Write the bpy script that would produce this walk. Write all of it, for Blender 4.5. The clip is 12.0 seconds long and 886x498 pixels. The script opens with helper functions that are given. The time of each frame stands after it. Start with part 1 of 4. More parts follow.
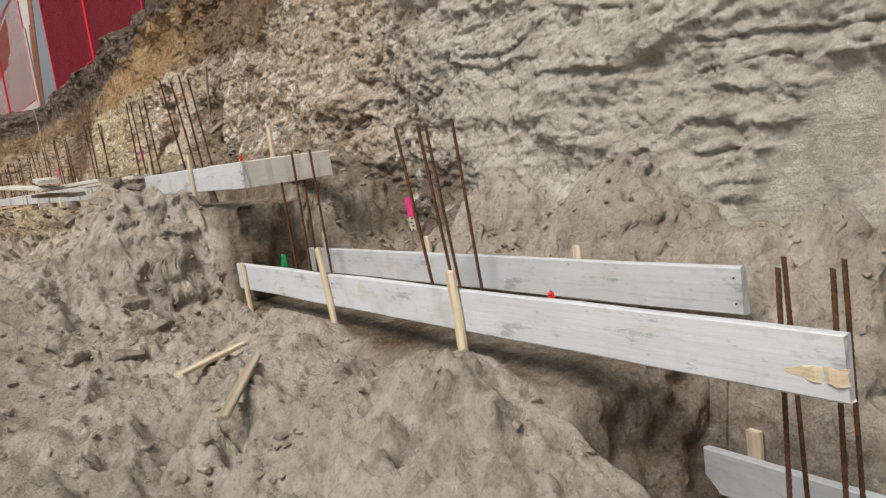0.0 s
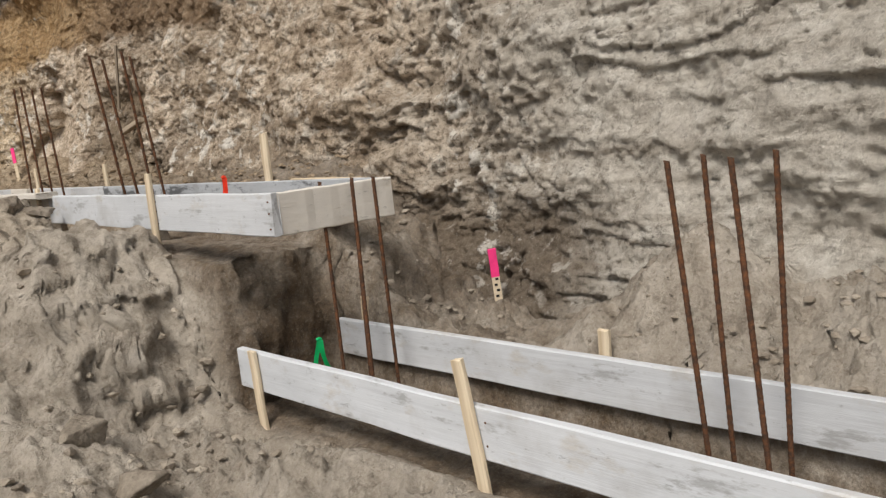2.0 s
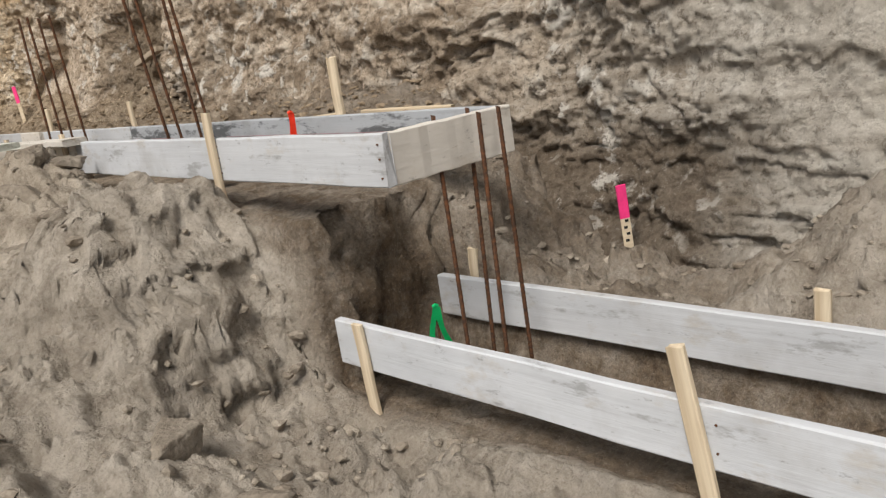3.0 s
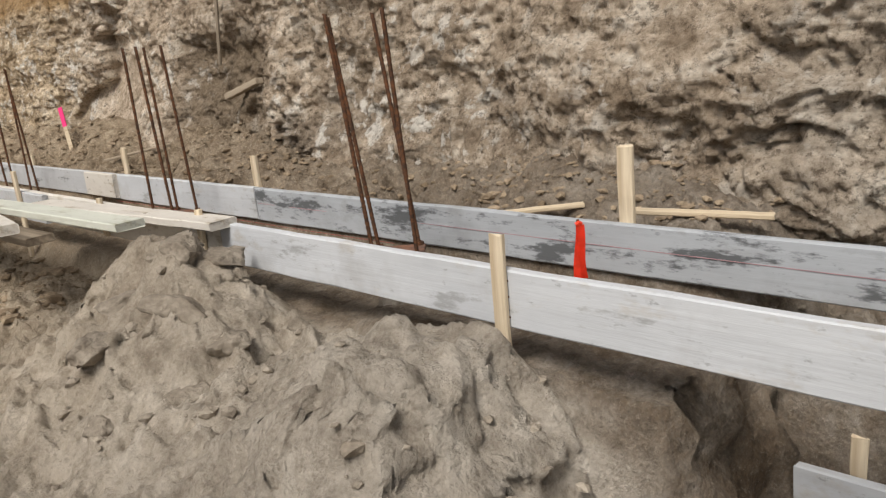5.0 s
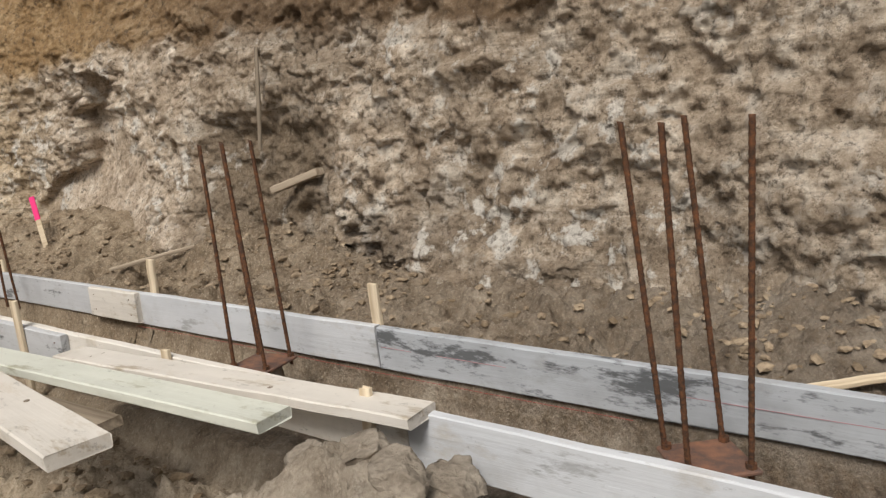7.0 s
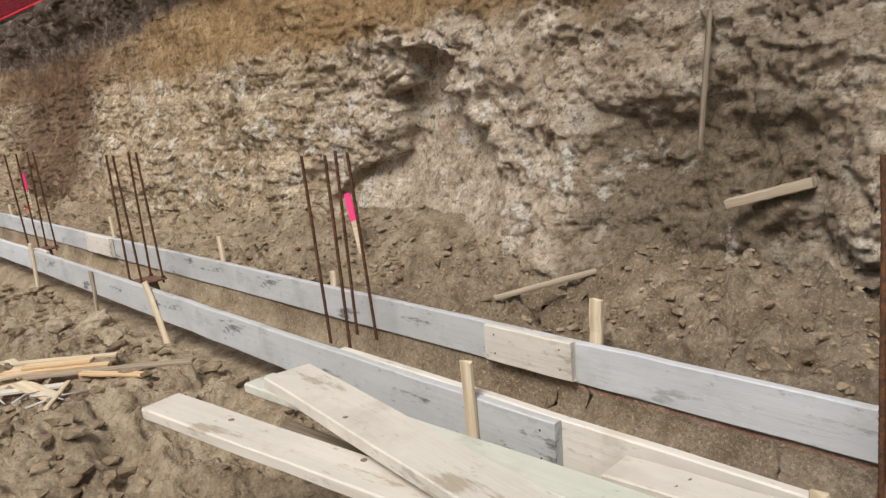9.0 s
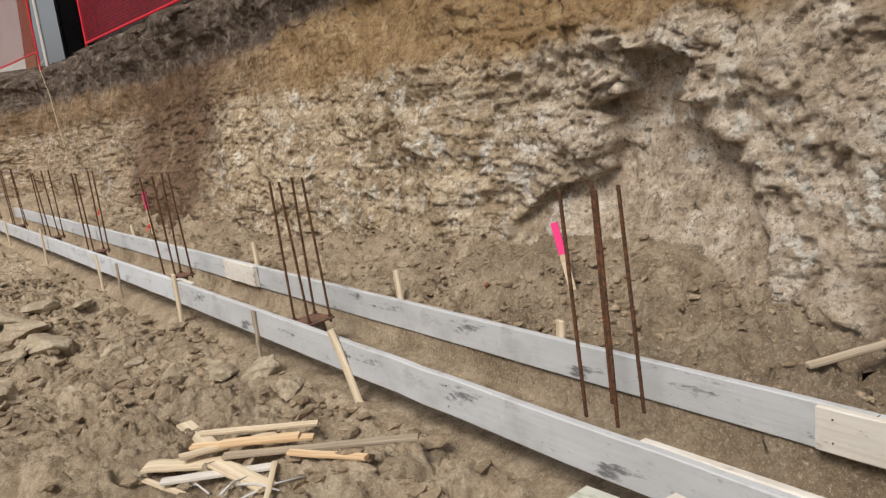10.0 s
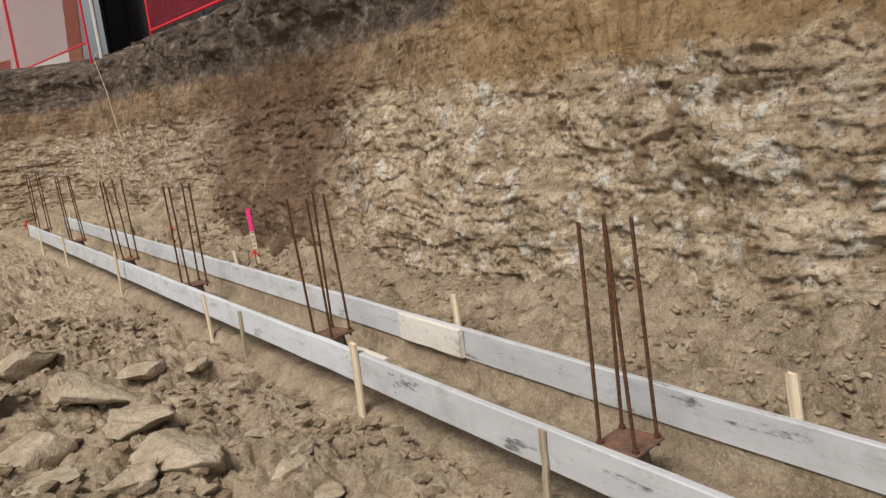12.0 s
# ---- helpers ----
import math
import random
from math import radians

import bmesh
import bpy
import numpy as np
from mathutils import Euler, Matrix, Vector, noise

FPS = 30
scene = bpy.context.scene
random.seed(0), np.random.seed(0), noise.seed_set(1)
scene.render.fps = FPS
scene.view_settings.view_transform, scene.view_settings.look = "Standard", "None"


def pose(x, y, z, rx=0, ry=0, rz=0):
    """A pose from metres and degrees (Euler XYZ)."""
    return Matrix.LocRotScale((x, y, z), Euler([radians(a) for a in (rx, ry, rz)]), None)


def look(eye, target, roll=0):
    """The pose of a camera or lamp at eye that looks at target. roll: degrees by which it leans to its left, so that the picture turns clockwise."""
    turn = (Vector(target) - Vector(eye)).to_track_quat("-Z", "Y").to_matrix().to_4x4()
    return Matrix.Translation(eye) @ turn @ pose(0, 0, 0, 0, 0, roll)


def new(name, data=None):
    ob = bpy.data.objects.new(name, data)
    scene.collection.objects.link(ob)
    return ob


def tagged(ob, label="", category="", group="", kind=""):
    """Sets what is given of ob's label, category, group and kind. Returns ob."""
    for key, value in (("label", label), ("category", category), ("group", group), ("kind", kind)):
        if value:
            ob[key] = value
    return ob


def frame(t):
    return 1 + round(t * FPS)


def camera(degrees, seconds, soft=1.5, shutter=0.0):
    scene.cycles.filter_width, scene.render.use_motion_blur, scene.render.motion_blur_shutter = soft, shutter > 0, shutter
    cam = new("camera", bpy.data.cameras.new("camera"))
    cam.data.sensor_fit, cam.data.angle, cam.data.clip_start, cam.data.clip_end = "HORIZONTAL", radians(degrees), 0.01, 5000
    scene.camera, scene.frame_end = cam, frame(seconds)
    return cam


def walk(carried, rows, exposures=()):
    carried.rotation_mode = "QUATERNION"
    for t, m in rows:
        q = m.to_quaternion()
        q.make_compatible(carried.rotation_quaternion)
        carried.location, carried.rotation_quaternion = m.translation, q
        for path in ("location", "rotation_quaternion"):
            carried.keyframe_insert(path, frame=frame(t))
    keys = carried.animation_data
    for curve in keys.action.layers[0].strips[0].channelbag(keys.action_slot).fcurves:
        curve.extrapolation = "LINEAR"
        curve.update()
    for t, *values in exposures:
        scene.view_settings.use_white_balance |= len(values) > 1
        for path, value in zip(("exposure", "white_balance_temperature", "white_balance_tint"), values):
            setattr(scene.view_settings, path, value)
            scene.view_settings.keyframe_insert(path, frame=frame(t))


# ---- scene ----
cam = camera(59.3, 12.0, 1.3)
PATH = [
    (0, (-1.845, -5.128, -0.039), (-0.758, -3.472, -0.315), -7.9),
    (0.5, (-1.796, -4.487, -0.047), (-0.583, -2.916, -0.292), -4.2),
    (1, (-1.701, -3.964, 0.015), (-0.404, -2.458, -0.214), -6.0),
    (1.5, (-1.658, -3.382, 0.028), (-0.322, -1.907, -0.177), -8.1),
    (2, (-1.723, -2.817, 0.194), (-0.359, -1.385, -0.107), -5.3),
    (2.5, (-1.638, -2.394, 0.186), (-0.314, -0.961, -0.254), -7.3),
    (3, (-1.649, -1.996, 0.253), (-0.329, -0.579, -0.249), -8.0),
    (3.2, (-1.698, -1.8, 0.269), (-0.37, -0.383, -0.207), -6.4),
    (4.8, (-1.684, -0.491, 0.537), (-0.328, 0.894, 0.043), -6.1),
    (5, (-1.706, -0.356, 0.649), (-0.339, 1.019, 0.157), -5.3),
    (5.5, (-1.636, 0.001, 0.747), (-0.229, 1.348, 0.294), -7.9),
    (6, (-1.612, 0.402, 0.85), (-0.162, 1.714, 0.433), -5.8),
    (6.5, (-1.66, 0.873, 0.921), (-0.14, 2.118, 0.547), -5.1),
    (6.7, (-1.65, 1.016, 0.911), (-0.108, 2.233, 0.534), -5.4),
    (8.3, (-1.666, 2.517, 1.004), (-0.22, 3.832, 0.58), -5.4),
    (8.5, (-1.685, 2.748, 1.032), (-0.265, 4.085, 0.589), -6.0),
    (9, (-1.829, 3.283, 1.09), (-0.522, 4.741, 0.684), -5.0),
    (9.5, (-1.944, 3.807, 1.181), (-0.623, 5.245, 0.747), -5.4),
    (10, (-1.978, 4.435, 1.255), (-0.798, 6.001, 0.86), -6.7),
    (10.5, (-2.043, 5.067, 1.302), (-0.851, 6.626, 0.916), -6.6),
    (11, (-1.996, 5.702, 1.302), (-0.772, 7.233, 0.907), -7.7),
    (11.5, (-2.002, 6.326, 1.332), (-0.881, 7.938, 0.951), -6.8),
    (12, (-2.01, 6.952, 1.377), (-0.862, 8.543, 0.986), -6.4),
]
walk(cam, [(t, look(eye, target, roll)) for t, eye, target, roll in PATH])

# ---- light ----
SUN_EL, SUN_AZ = 52.0, 250.0
world = bpy.data.worlds.new("overcast_sky")
scene.world = world
world.use_nodes = True
wn, wl = world.node_tree.nodes, world.node_tree.links
sky = wn.new("ShaderNodeTexSky")
sky.sky_type, sky.sun_disc = "NISHITA", False
sky.sun_elevation, sky.sun_rotation = radians(SUN_EL), radians(SUN_AZ)
sky.air_density, sky.dust_density = 1.0, 4.0
veil = wn.new("ShaderNodeHueSaturation")
veil.inputs["Saturation"].default_value = 0.25
wl.new(sky.outputs[0], veil.inputs["Color"])
wl.new(veil.outputs[0], wn["Background"].inputs[0])
wn["Background"].inputs[1].default_value = 0.066
sun = new("sun", bpy.data.lights.new("sun", "SUN"))
sun.data.energy, sun.data.angle, sun.data.color = 2.6, radians(24), (1.0, 0.935, 0.85)
az, el = radians(SUN_AZ), radians(SUN_EL)
to_sun = Vector((math.sin(az) * math.cos(el), math.cos(az) * math.cos(el), math.sin(el)))
sun.matrix_world = look(to_sun * 30, (0, 0, 0))
scene.view_settings.exposure = 0.20


# ---- noise on arrays ----
def hashed(ix, iy, seed):
    h = (ix.astype(np.int64) * 374761393 + iy.astype(np.int64) * 668265263 + seed * 1274126177) & 0xFFFFFFFF
    h = ((h ^ (h >> 13)) * 1103515245) & 0xFFFFFFFF
    h = (h ^ (h >> 16)) & 0xFFFFFFFF
    return h / 4294967295.0


def vnoise(x, y, seed=0):
    """Smooth noise from -1 to 1."""
    fx, fy = np.floor(x), np.floor(y)
    u, v = x - fx, y - fy
    u, v = u * u * u * (u * (u * 6 - 15) + 10), v * v * v * (v * (v * 6 - 15) + 10)
    a, b = hashed(fx, fy, seed), hashed(fx + 1, fy, seed)
    c, d = hashed(fx, fy + 1, seed), hashed(fx + 1, fy + 1, seed)
    return 2 * ((a * (1 - u) + b * u) * (1 - v) + (c * (1 - u) + d * u) * v) - 1


def fbm(x, y, octaves=4, seed=0, gain=0.5):
    total, amp = 0.0, 1.0
    for o in range(octaves):
        total = total + amp * vnoise(x * 2.03 ** o + 17.1 * o, y * 2.03 ** o - 9.7 * o, seed + o)
        amp *= gain
    return total


def facets(x, y, seed=0):
    """Broken lumps: each cell is a tilted plane at a height of its own. Returns its height, from about -1 to 1, and the distance to its crack."""
    fx, fy = np.floor(x), np.floor(y)
    f1, f2, out = np.full(np.shape(x), 9.0), np.full(np.shape(x), 9.0), np.zeros(np.shape(x))
    for i in (-1, 0, 1):
        for j in (-1, 0, 1):
            cx, cy = fx + i, fy + j
            px, py = cx + hashed(cx, cy, seed) - x, cy + hashed(cx, cy, seed + 1) - y
            d = np.hypot(px, py)
            near = d < f1
            f2 = np.where(near, f1, np.minimum(f2, d))
            plane = hashed(cx, cy, seed + 2) * 1.3 - 0.65 + px * (2.2 * hashed(cx, cy, seed + 3) - 1.1) + py * (2.2 * hashed(cx, cy, seed + 4) - 1.1)
            out = np.where(near, plane, out)
            f1 = np.where(near, d, f1)
    return out, f2 - f1


def step(a, b, x):
    t = np.clip((x - a) / (b - a), 0, 1)
    return t * t * (3 - 2 * t)


def bump_at(x, y, cx, cy, rx, ry, h):
    return h * np.exp(-(((x - cx) / rx) ** 2 + ((y - cy) / ry) ** 2))


# ---- materials ----
class Nodes:
    def __init__(self, name):
        self.mat = bpy.data.materials.new(name)
        self.mat.use_nodes = True
        self.tree = self.mat.node_tree
        self.bsdf = self.tree.nodes["Principled BSDF"]
        self.coord = self.tree.nodes.new("ShaderNodeTexCoord").outputs["Object"]

    def add(self, kind, **sets):
        n = self.tree.nodes.new(kind)
        for key, value in sets.items():
            n.inputs[key.replace("_", " ")].default_value = value
        return n

    def link(self, a, b):
        self.tree.links.new(a, b)

    def stretched(self, scale):
        m = self.add("ShaderNodeMapping", Scale=scale)
        self.link(self.coord, m.inputs["Vector"])
        return m.outputs[0]

    def noise(self, scale, detail=5, rough=0.6, vector=None):
        n = self.add("ShaderNodeTexNoise", Scale=scale, Detail=detail, Roughness=rough)
        self.link(vector or self.coord, n.inputs["Vector"])
        return n.outputs["Fac"]

    def ramp(self, fac, *stops):
        r = self.tree.nodes.new("ShaderNodeValToRGB")
        e = r.color_ramp.elements
        while len(e) < len(stops):
            e.new(0.5)
        for el_, (at, c) in zip(e, stops):
            el_.position = at
            el_.color = (*c, 1) if not isinstance(c, float) else (c, c, c, 1)
        self.link(fac, r.inputs["Fac"])
        return r.outputs["Color"]

    def mix(self, fac, a, b, mode="MIX"):
        m = self.tree.nodes.new("ShaderNodeMix")
        m.data_type, m.blend_type = "RGBA", mode
        for sock, v in ((m.inputs[0], fac), (m.inputs[6], a), (m.inputs[7], b)):
            if isinstance(v, (int, float)):
                sock.default_value = v
            elif isinstance(v, tuple):
                sock.default_value = (*v, 1)
            else:
                self.link(v, sock)
        return m.outputs[2]

    def math(self, op, a, b=0.0):
        m = self.tree.nodes.new("ShaderNodeMath")
        m.operation = op
        for sock, v in ((m.inputs[0], a), (m.inputs[1], b)):
            if isinstance(v, (int, float)):
                sock.default_value = v
            else:
                self.link(v, sock)
        return m.outputs[0]

    def axis(self, which):
        s = self.tree.nodes.new("ShaderNodeSeparateXYZ")
        self.link(self.coord, s.inputs[0])
        return s.outputs[which]

    def finish(self, colour, rough=0.9, height=None, depth=0.01, strength=1.0, metal=0.0):
        if isinstance(colour, tuple):
            self.bsdf.inputs["Base Color"].default_value = (*colour, 1)
        else:
            self.link(colour, self.bsdf.inputs["Base Color"])
        self.bsdf.inputs["Metallic"].default_value = metal
        if isinstance(rough, float):
            self.bsdf.inputs["Roughness"].default_value = rough
        else:
            self.link(rough, self.bsdf.inputs["Roughness"])
        self.bsdf.inputs["Specular IOR Level"].default_value = 0.25
        if height is not None:
            b = self.add("ShaderNodeBump", Strength=strength, Distance=depth)
            self.link(height, b.inputs["Height"])
            self.link(b.outputs[0], self.bsdf.inputs["Normal"])
        return self.mat


def soil_ground():
    n = Nodes("damp_soil")
    big, mid, fine = n.noise(1.5, 6, 0.65), n.noise(6, 9, 0.76), n.noise(30, 7, 0.75)
    grey = n.ramp(mid, (0.30, (0.225, 0.187, 0.148)), (0.5, (0.49, 0.435, 0.365)), (0.70, (0.73, 0.67, 0.59)))
    brown = n.ramp(mid, (0.30, (0.20, 0.145, 0.09)), (0.5, (0.46, 0.365, 0.255)), (0.70, (0.70, 0.59, 0.44)))
    along = n.ramp(n.math("MULTIPLY", n.axis(1), 0.1), (0.12, 0.0), (0.55, 1.0))
    c = n.mix(along, grey, brown)
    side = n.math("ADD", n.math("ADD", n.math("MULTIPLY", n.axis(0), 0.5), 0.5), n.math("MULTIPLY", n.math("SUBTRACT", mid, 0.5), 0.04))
    # darker brown between the form boards and behind them, besides random patches
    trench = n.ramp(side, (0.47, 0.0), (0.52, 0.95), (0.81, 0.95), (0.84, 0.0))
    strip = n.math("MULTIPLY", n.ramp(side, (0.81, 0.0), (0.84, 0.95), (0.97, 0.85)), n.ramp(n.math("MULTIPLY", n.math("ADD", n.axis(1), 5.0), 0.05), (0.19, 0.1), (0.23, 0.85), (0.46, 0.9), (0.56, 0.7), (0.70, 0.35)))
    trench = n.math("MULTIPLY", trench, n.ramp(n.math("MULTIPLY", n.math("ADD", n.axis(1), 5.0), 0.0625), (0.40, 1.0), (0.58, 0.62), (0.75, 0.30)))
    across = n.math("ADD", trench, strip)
    darker = n.math("ADD", n.ramp(big, (0.50, 0.0), (0.60, 0.25)), n.math("MULTIPLY", across, n.ramp(mid, (0.35, 1.0), (0.7, 0.4))))
    c = n.mix(darker, c, n.ramp(fine, (0.32, (0.05, 0.035, 0.023)), (0.68, (0.205, 0.145, 0.092))))
    c = n.mix(n.ramp(fine, (0.34, 0.45), (0.46, 0.0)), c, (0.14, 0.105, 0.075))
    grit = n.noise(75, 5, 0.7)
    loose = n.ramp(n.math("MULTIPLY", n.axis(1), 0.1), (0.2, 0.35), (0.5, 1.0))
    c = n.mix(n.math("MULTIPLY", n.ramp(grit, (0.35, 0.45), (0.45, 0.0)), loose), c, (0.13, 0.098, 0.066))
    c = n.mix(n.math("MULTIPLY", n.ramp(grit, (0.56, 0.0), (0.66, 0.55)), loose), c, (0.72, 0.63, 0.50))
    h = n.math("ADD", n.noise(14, 8, 0.70), n.math("ADD", n.math("MULTIPLY", fine, 0.35), n.math("MULTIPLY", grit, 0.16)))
    return n.finish(c, 0.93, h, 0.045, 1.0)


def soil_bank():
    n = Nodes("layered_earth")
    y, z = n.axis(1), n.axis(2)
    ten = n.math("MULTIPLY", n.math("ADD", y, 5.0), 0.05)
    wob = n.math("MULTIPLY", n.math("SUBTRACT", n.noise(1.9, 7, 0.68), 0.5), 0.55)
    zw = n.math("ADD", z, wob)
    clay_top = n.math("ADD", n.ramp(ten, (0.0, 0.75), (0.375, 0.60), (0.40, 0.36), (0.412, 0.18), (0.49, 0.34), (0.60, 0.44), (0.85, 0.36), (1.0, 0.32)), 1.0)
    turf_low = n.math("ADD", n.ramp(ten, (0.0, 0.9), (0.635, 0.82), (0.765, 0.56), (0.865, 0.36), (1.0, 0.32)), 1.5)
    over_clay, over_turf = n.math("SUBTRACT", zw, clay_top), n.math("SUBTRACT", zw, turf_low)
    mid, fine, grit = n.noise(5.0, 10, 0.78), n.noise(34, 6, 0.75), n.noise(90, 4, 0.7)
    strat = n.noise(1.0, 7, 0.68, n.stretched((1.0, 1.0, 17)))
    hang = n.noise(1.0, 6, 0.66, n.stretched((7, 7, 1.3)))
    pale = n.ramp(mid, (0.33, (0.21, 0.15, 0.098)), (0.5, (0.60, 0.49, 0.375)), (0.63, (0.90, 0.81, 0.69)))
    sand = n.ramp(mid, (0.28, (0.36, 0.32, 0.27)), (0.5, (0.63, 0.585, 0.515)), (0.68, (0.82, 0.785, 0.715)))
    tan = n.ramp(mid, (0.33, (0.26, 0.185, 0.105)), (0.5, (0.58, 0.455, 0.31)), (0.64, (0.85, 0.735, 0.57)))
    body = n.mix(n.ramp(n.math("ADD", ten, n.math("MULTIPLY", wob, 0.1)), (0.23, 0.0), (0.30, 1.0)), sand, pale)
    body = n.mix(n.ramp(n.math("ADD", ten, n.math("MULTIPLY", wob, 0.1)), (0.635, 0.0), (0.68, 1.0)), body, tan)
    body = n.mix(n.math("MULTIPLY", n.ramp(strat, (0.50, 0.0), (0.60, 0.6)), n.ramp(ten, (0.16, 0.2), (0.30, 0.7), (0.56, 0.7), (0.58, 0.1), (0.64, 0.1), (0.67, 0.8))), body, (0.25, 0.185, 0.125))
    wet = n.math("MULTIPLY", n.ramp(n.noise(1.3, 7, 0.70), (0.44, 0.0), (0.56, 1.0)), n.ramp(ten, (0.21, 0.03), (0.29, 0.5), (0.32, 0.35), (0.38, 0.45), (0.46, 0.8), (0.53, 0.8), (0.55, 0.12), (0.62, 0.12), (0.66, 0.25)))
    wet = n.math("MULTIPLY", wet, n.ramp(n.math("MULTIPLY", n.math("ADD", z, 1.0), 0.4), (0.44, 1.0), (0.62, 0.45)))
    body = n.mix(wet, body, n.ramp(fine, (0.32, (0.06, 0.043, 0.028)), (0.68, (0.24, 0.185, 0.132))))
    # darker brown towards the bottom of the face, about y -0.9 to 3.4
    dark_foot = n.math("MULTIPLY", n.ramp(ten, (0.205, 0.0), (0.23, 0.9), (0.30, 0.8), (0.36, 0.3), (0.42, 0.1)), n.ramp(n.math("ADD", zw, 0.5), (0.15, 1.0), (0.45, 0.0)))
    body = n.mix(dark_foot, body, n.ramp(fine, (0.32, (0.07, 0.051, 0.034)), (0.68, (0.23, 0.178, 0.127))))
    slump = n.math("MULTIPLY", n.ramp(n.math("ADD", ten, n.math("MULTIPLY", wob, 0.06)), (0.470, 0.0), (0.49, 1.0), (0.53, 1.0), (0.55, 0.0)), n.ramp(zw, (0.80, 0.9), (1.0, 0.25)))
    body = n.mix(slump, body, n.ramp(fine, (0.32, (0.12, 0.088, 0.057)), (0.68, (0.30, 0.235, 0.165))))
    spots = n.math("MULTIPLY", n.ramp(n.noise(1.1, 4), (0.42, 0.0), (0.56, 1.0)), n.ramp(ten, (0.18, 0.2), (0.26, 1.0)))
    white = n.math("MULTIPLY", spots, n.ramp(n.noise(7, 5, 0.66), (0.54, 0.0), (0.60, 0.85)))
    body = n.mix(white, body, (0.80, 0.765, 0.70))
    lime = n.math("MULTIPLY", n.math("MULTIPLY", n.ramp(hang, (0.60, 0.0), (0.66, 0.8)), n.ramp(ten, (0.58, 0.0), (0.66, 1.0))), n.ramp(n.noise(1.5, 3), (0.5, 0.0), (0.6, 1.0)))
    body = n.mix(lime, body, (0.74, 0.70, 0.64))
    ochre = n.ramp(mid, (0.30, (0.20, 0.115, 0.045)), (0.5, (0.37, 0.245, 0.125)), (0.70, (0.58, 0.43, 0.255)))
    umber = n.ramp(mid, (0.30, (0.085, 0.052, 0.03)), (0.5, (0.22, 0.15, 0.092)), (0.70, (0.42, 0.33, 0.235)))
    ochre = n.mix(n.ramp(ten, (0.52, 0.0), (0.62, 1.0)), umber, ochre)
    ochre = n.mix(n.math("MULTIPLY", n.ramp(ten, (0.80, 0.0), (0.90, 0.85)), n.ramp(n.noise(1.6, 6, 0.65), (0.40, 0.3), (0.52, 1.0))), ochre, umber)
    ochre = n.mix(n.math("MULTIPLY", n.ramp(hang, (0.52, 0.0), (0.62, 0.55)), n.ramp(ten, (0.78, 0.0), (0.88, 1.0))), ochre, (0.50, 0.41, 0.30))
    dark = n.ramp(mid, (0.3, (0.024, 0.018, 0.014)), (0.50, (0.105, 0.078, 0.062)), (0.68, (0.34, 0.285, 0.235)))
    c = n.mix(n.ramp(over_clay, (0.0, 0.0), (0.10, 1.0)), body, ochre)
    far = n.math("ADD", n.math("MULTIPLY", n.math("SUBTRACT", y, 12.0), 0.1), n.math("MULTIPLY", wob, 0.25))
    rust = n.math("MULTIPLY", n.ramp(n.noise(1.1, 7, 0.70), (0.30, 0.3), (0.43, 1.0)), n.ramp(far, (0.08, 0.0), (0.18, 0.95), (0.40, 0.95), (0.52, 0.35)))
    c = n.mix(rust, c, n.ramp(mid, (0.32, (0.05, 0.030, 0.018)), (0.68, (0.27, 0.165, 0.10))))
    c = n.mix(n.ramp(over_turf, (0.0, 0.0), (0.14, 1.0)), c, dark)
    c = n.mix(n.math("MULTIPLY", n.ramp(n.noise(19, 8, 0.74), (0.38, 0.75), (0.46, 0.0)), n.ramp(ten, (0.14, 0.30), (0.26, 1.0))), c, (0.11, 0.082, 0.057))
    c = n.mix(n.math("MULTIPLY", n.ramp(fine, (0.36, 0.6), (0.46, 0.0)), n.ramp(ten, (0.18, 0.3), (0.27, 1.0))), c, (0.13, 0.092, 0.06))
    c = n.mix(n.ramp(grit, (0.60, 0.0), (0.70, 0.35)), c, (0.70, 0.64, 0.55))
    h = n.math("ADD", n.noise(15, 8, 0.74), n.math("ADD", n.math("MULTIPLY", strat, 0.5), n.math("MULTIPLY", fine, 0.45)))
    return n.finish(c, 0.95, h, 0.045, 1.0)


def soil_clod(name, dark, light):
    n = Nodes(name)
    mid, fine = n.noise(6, 5, 0.65), n.noise(45, 4)
    c = n.mix(n.ramp(fine, (0.35, 0.4), (0.6, 0.0)), n.ramp(mid, (0.35, dark), (0.65, light)), tuple(0.5 * v for v in dark))
    each = n.tree.nodes.new("ShaderNodeNewGeometry").outputs["Random Per Island"]
    c = n.mix(n.ramp(each, (0.0, 0.0), (0.45, 0.1), (1.0, 0.4)), c, tuple(0.5 * v for v in dark))
    return n.finish(c, 0.95, n.math("ADD", n.noise(25, 5, 0.65), n.math("MULTIPLY", fine, 0.3)), 0.025, 0.8)


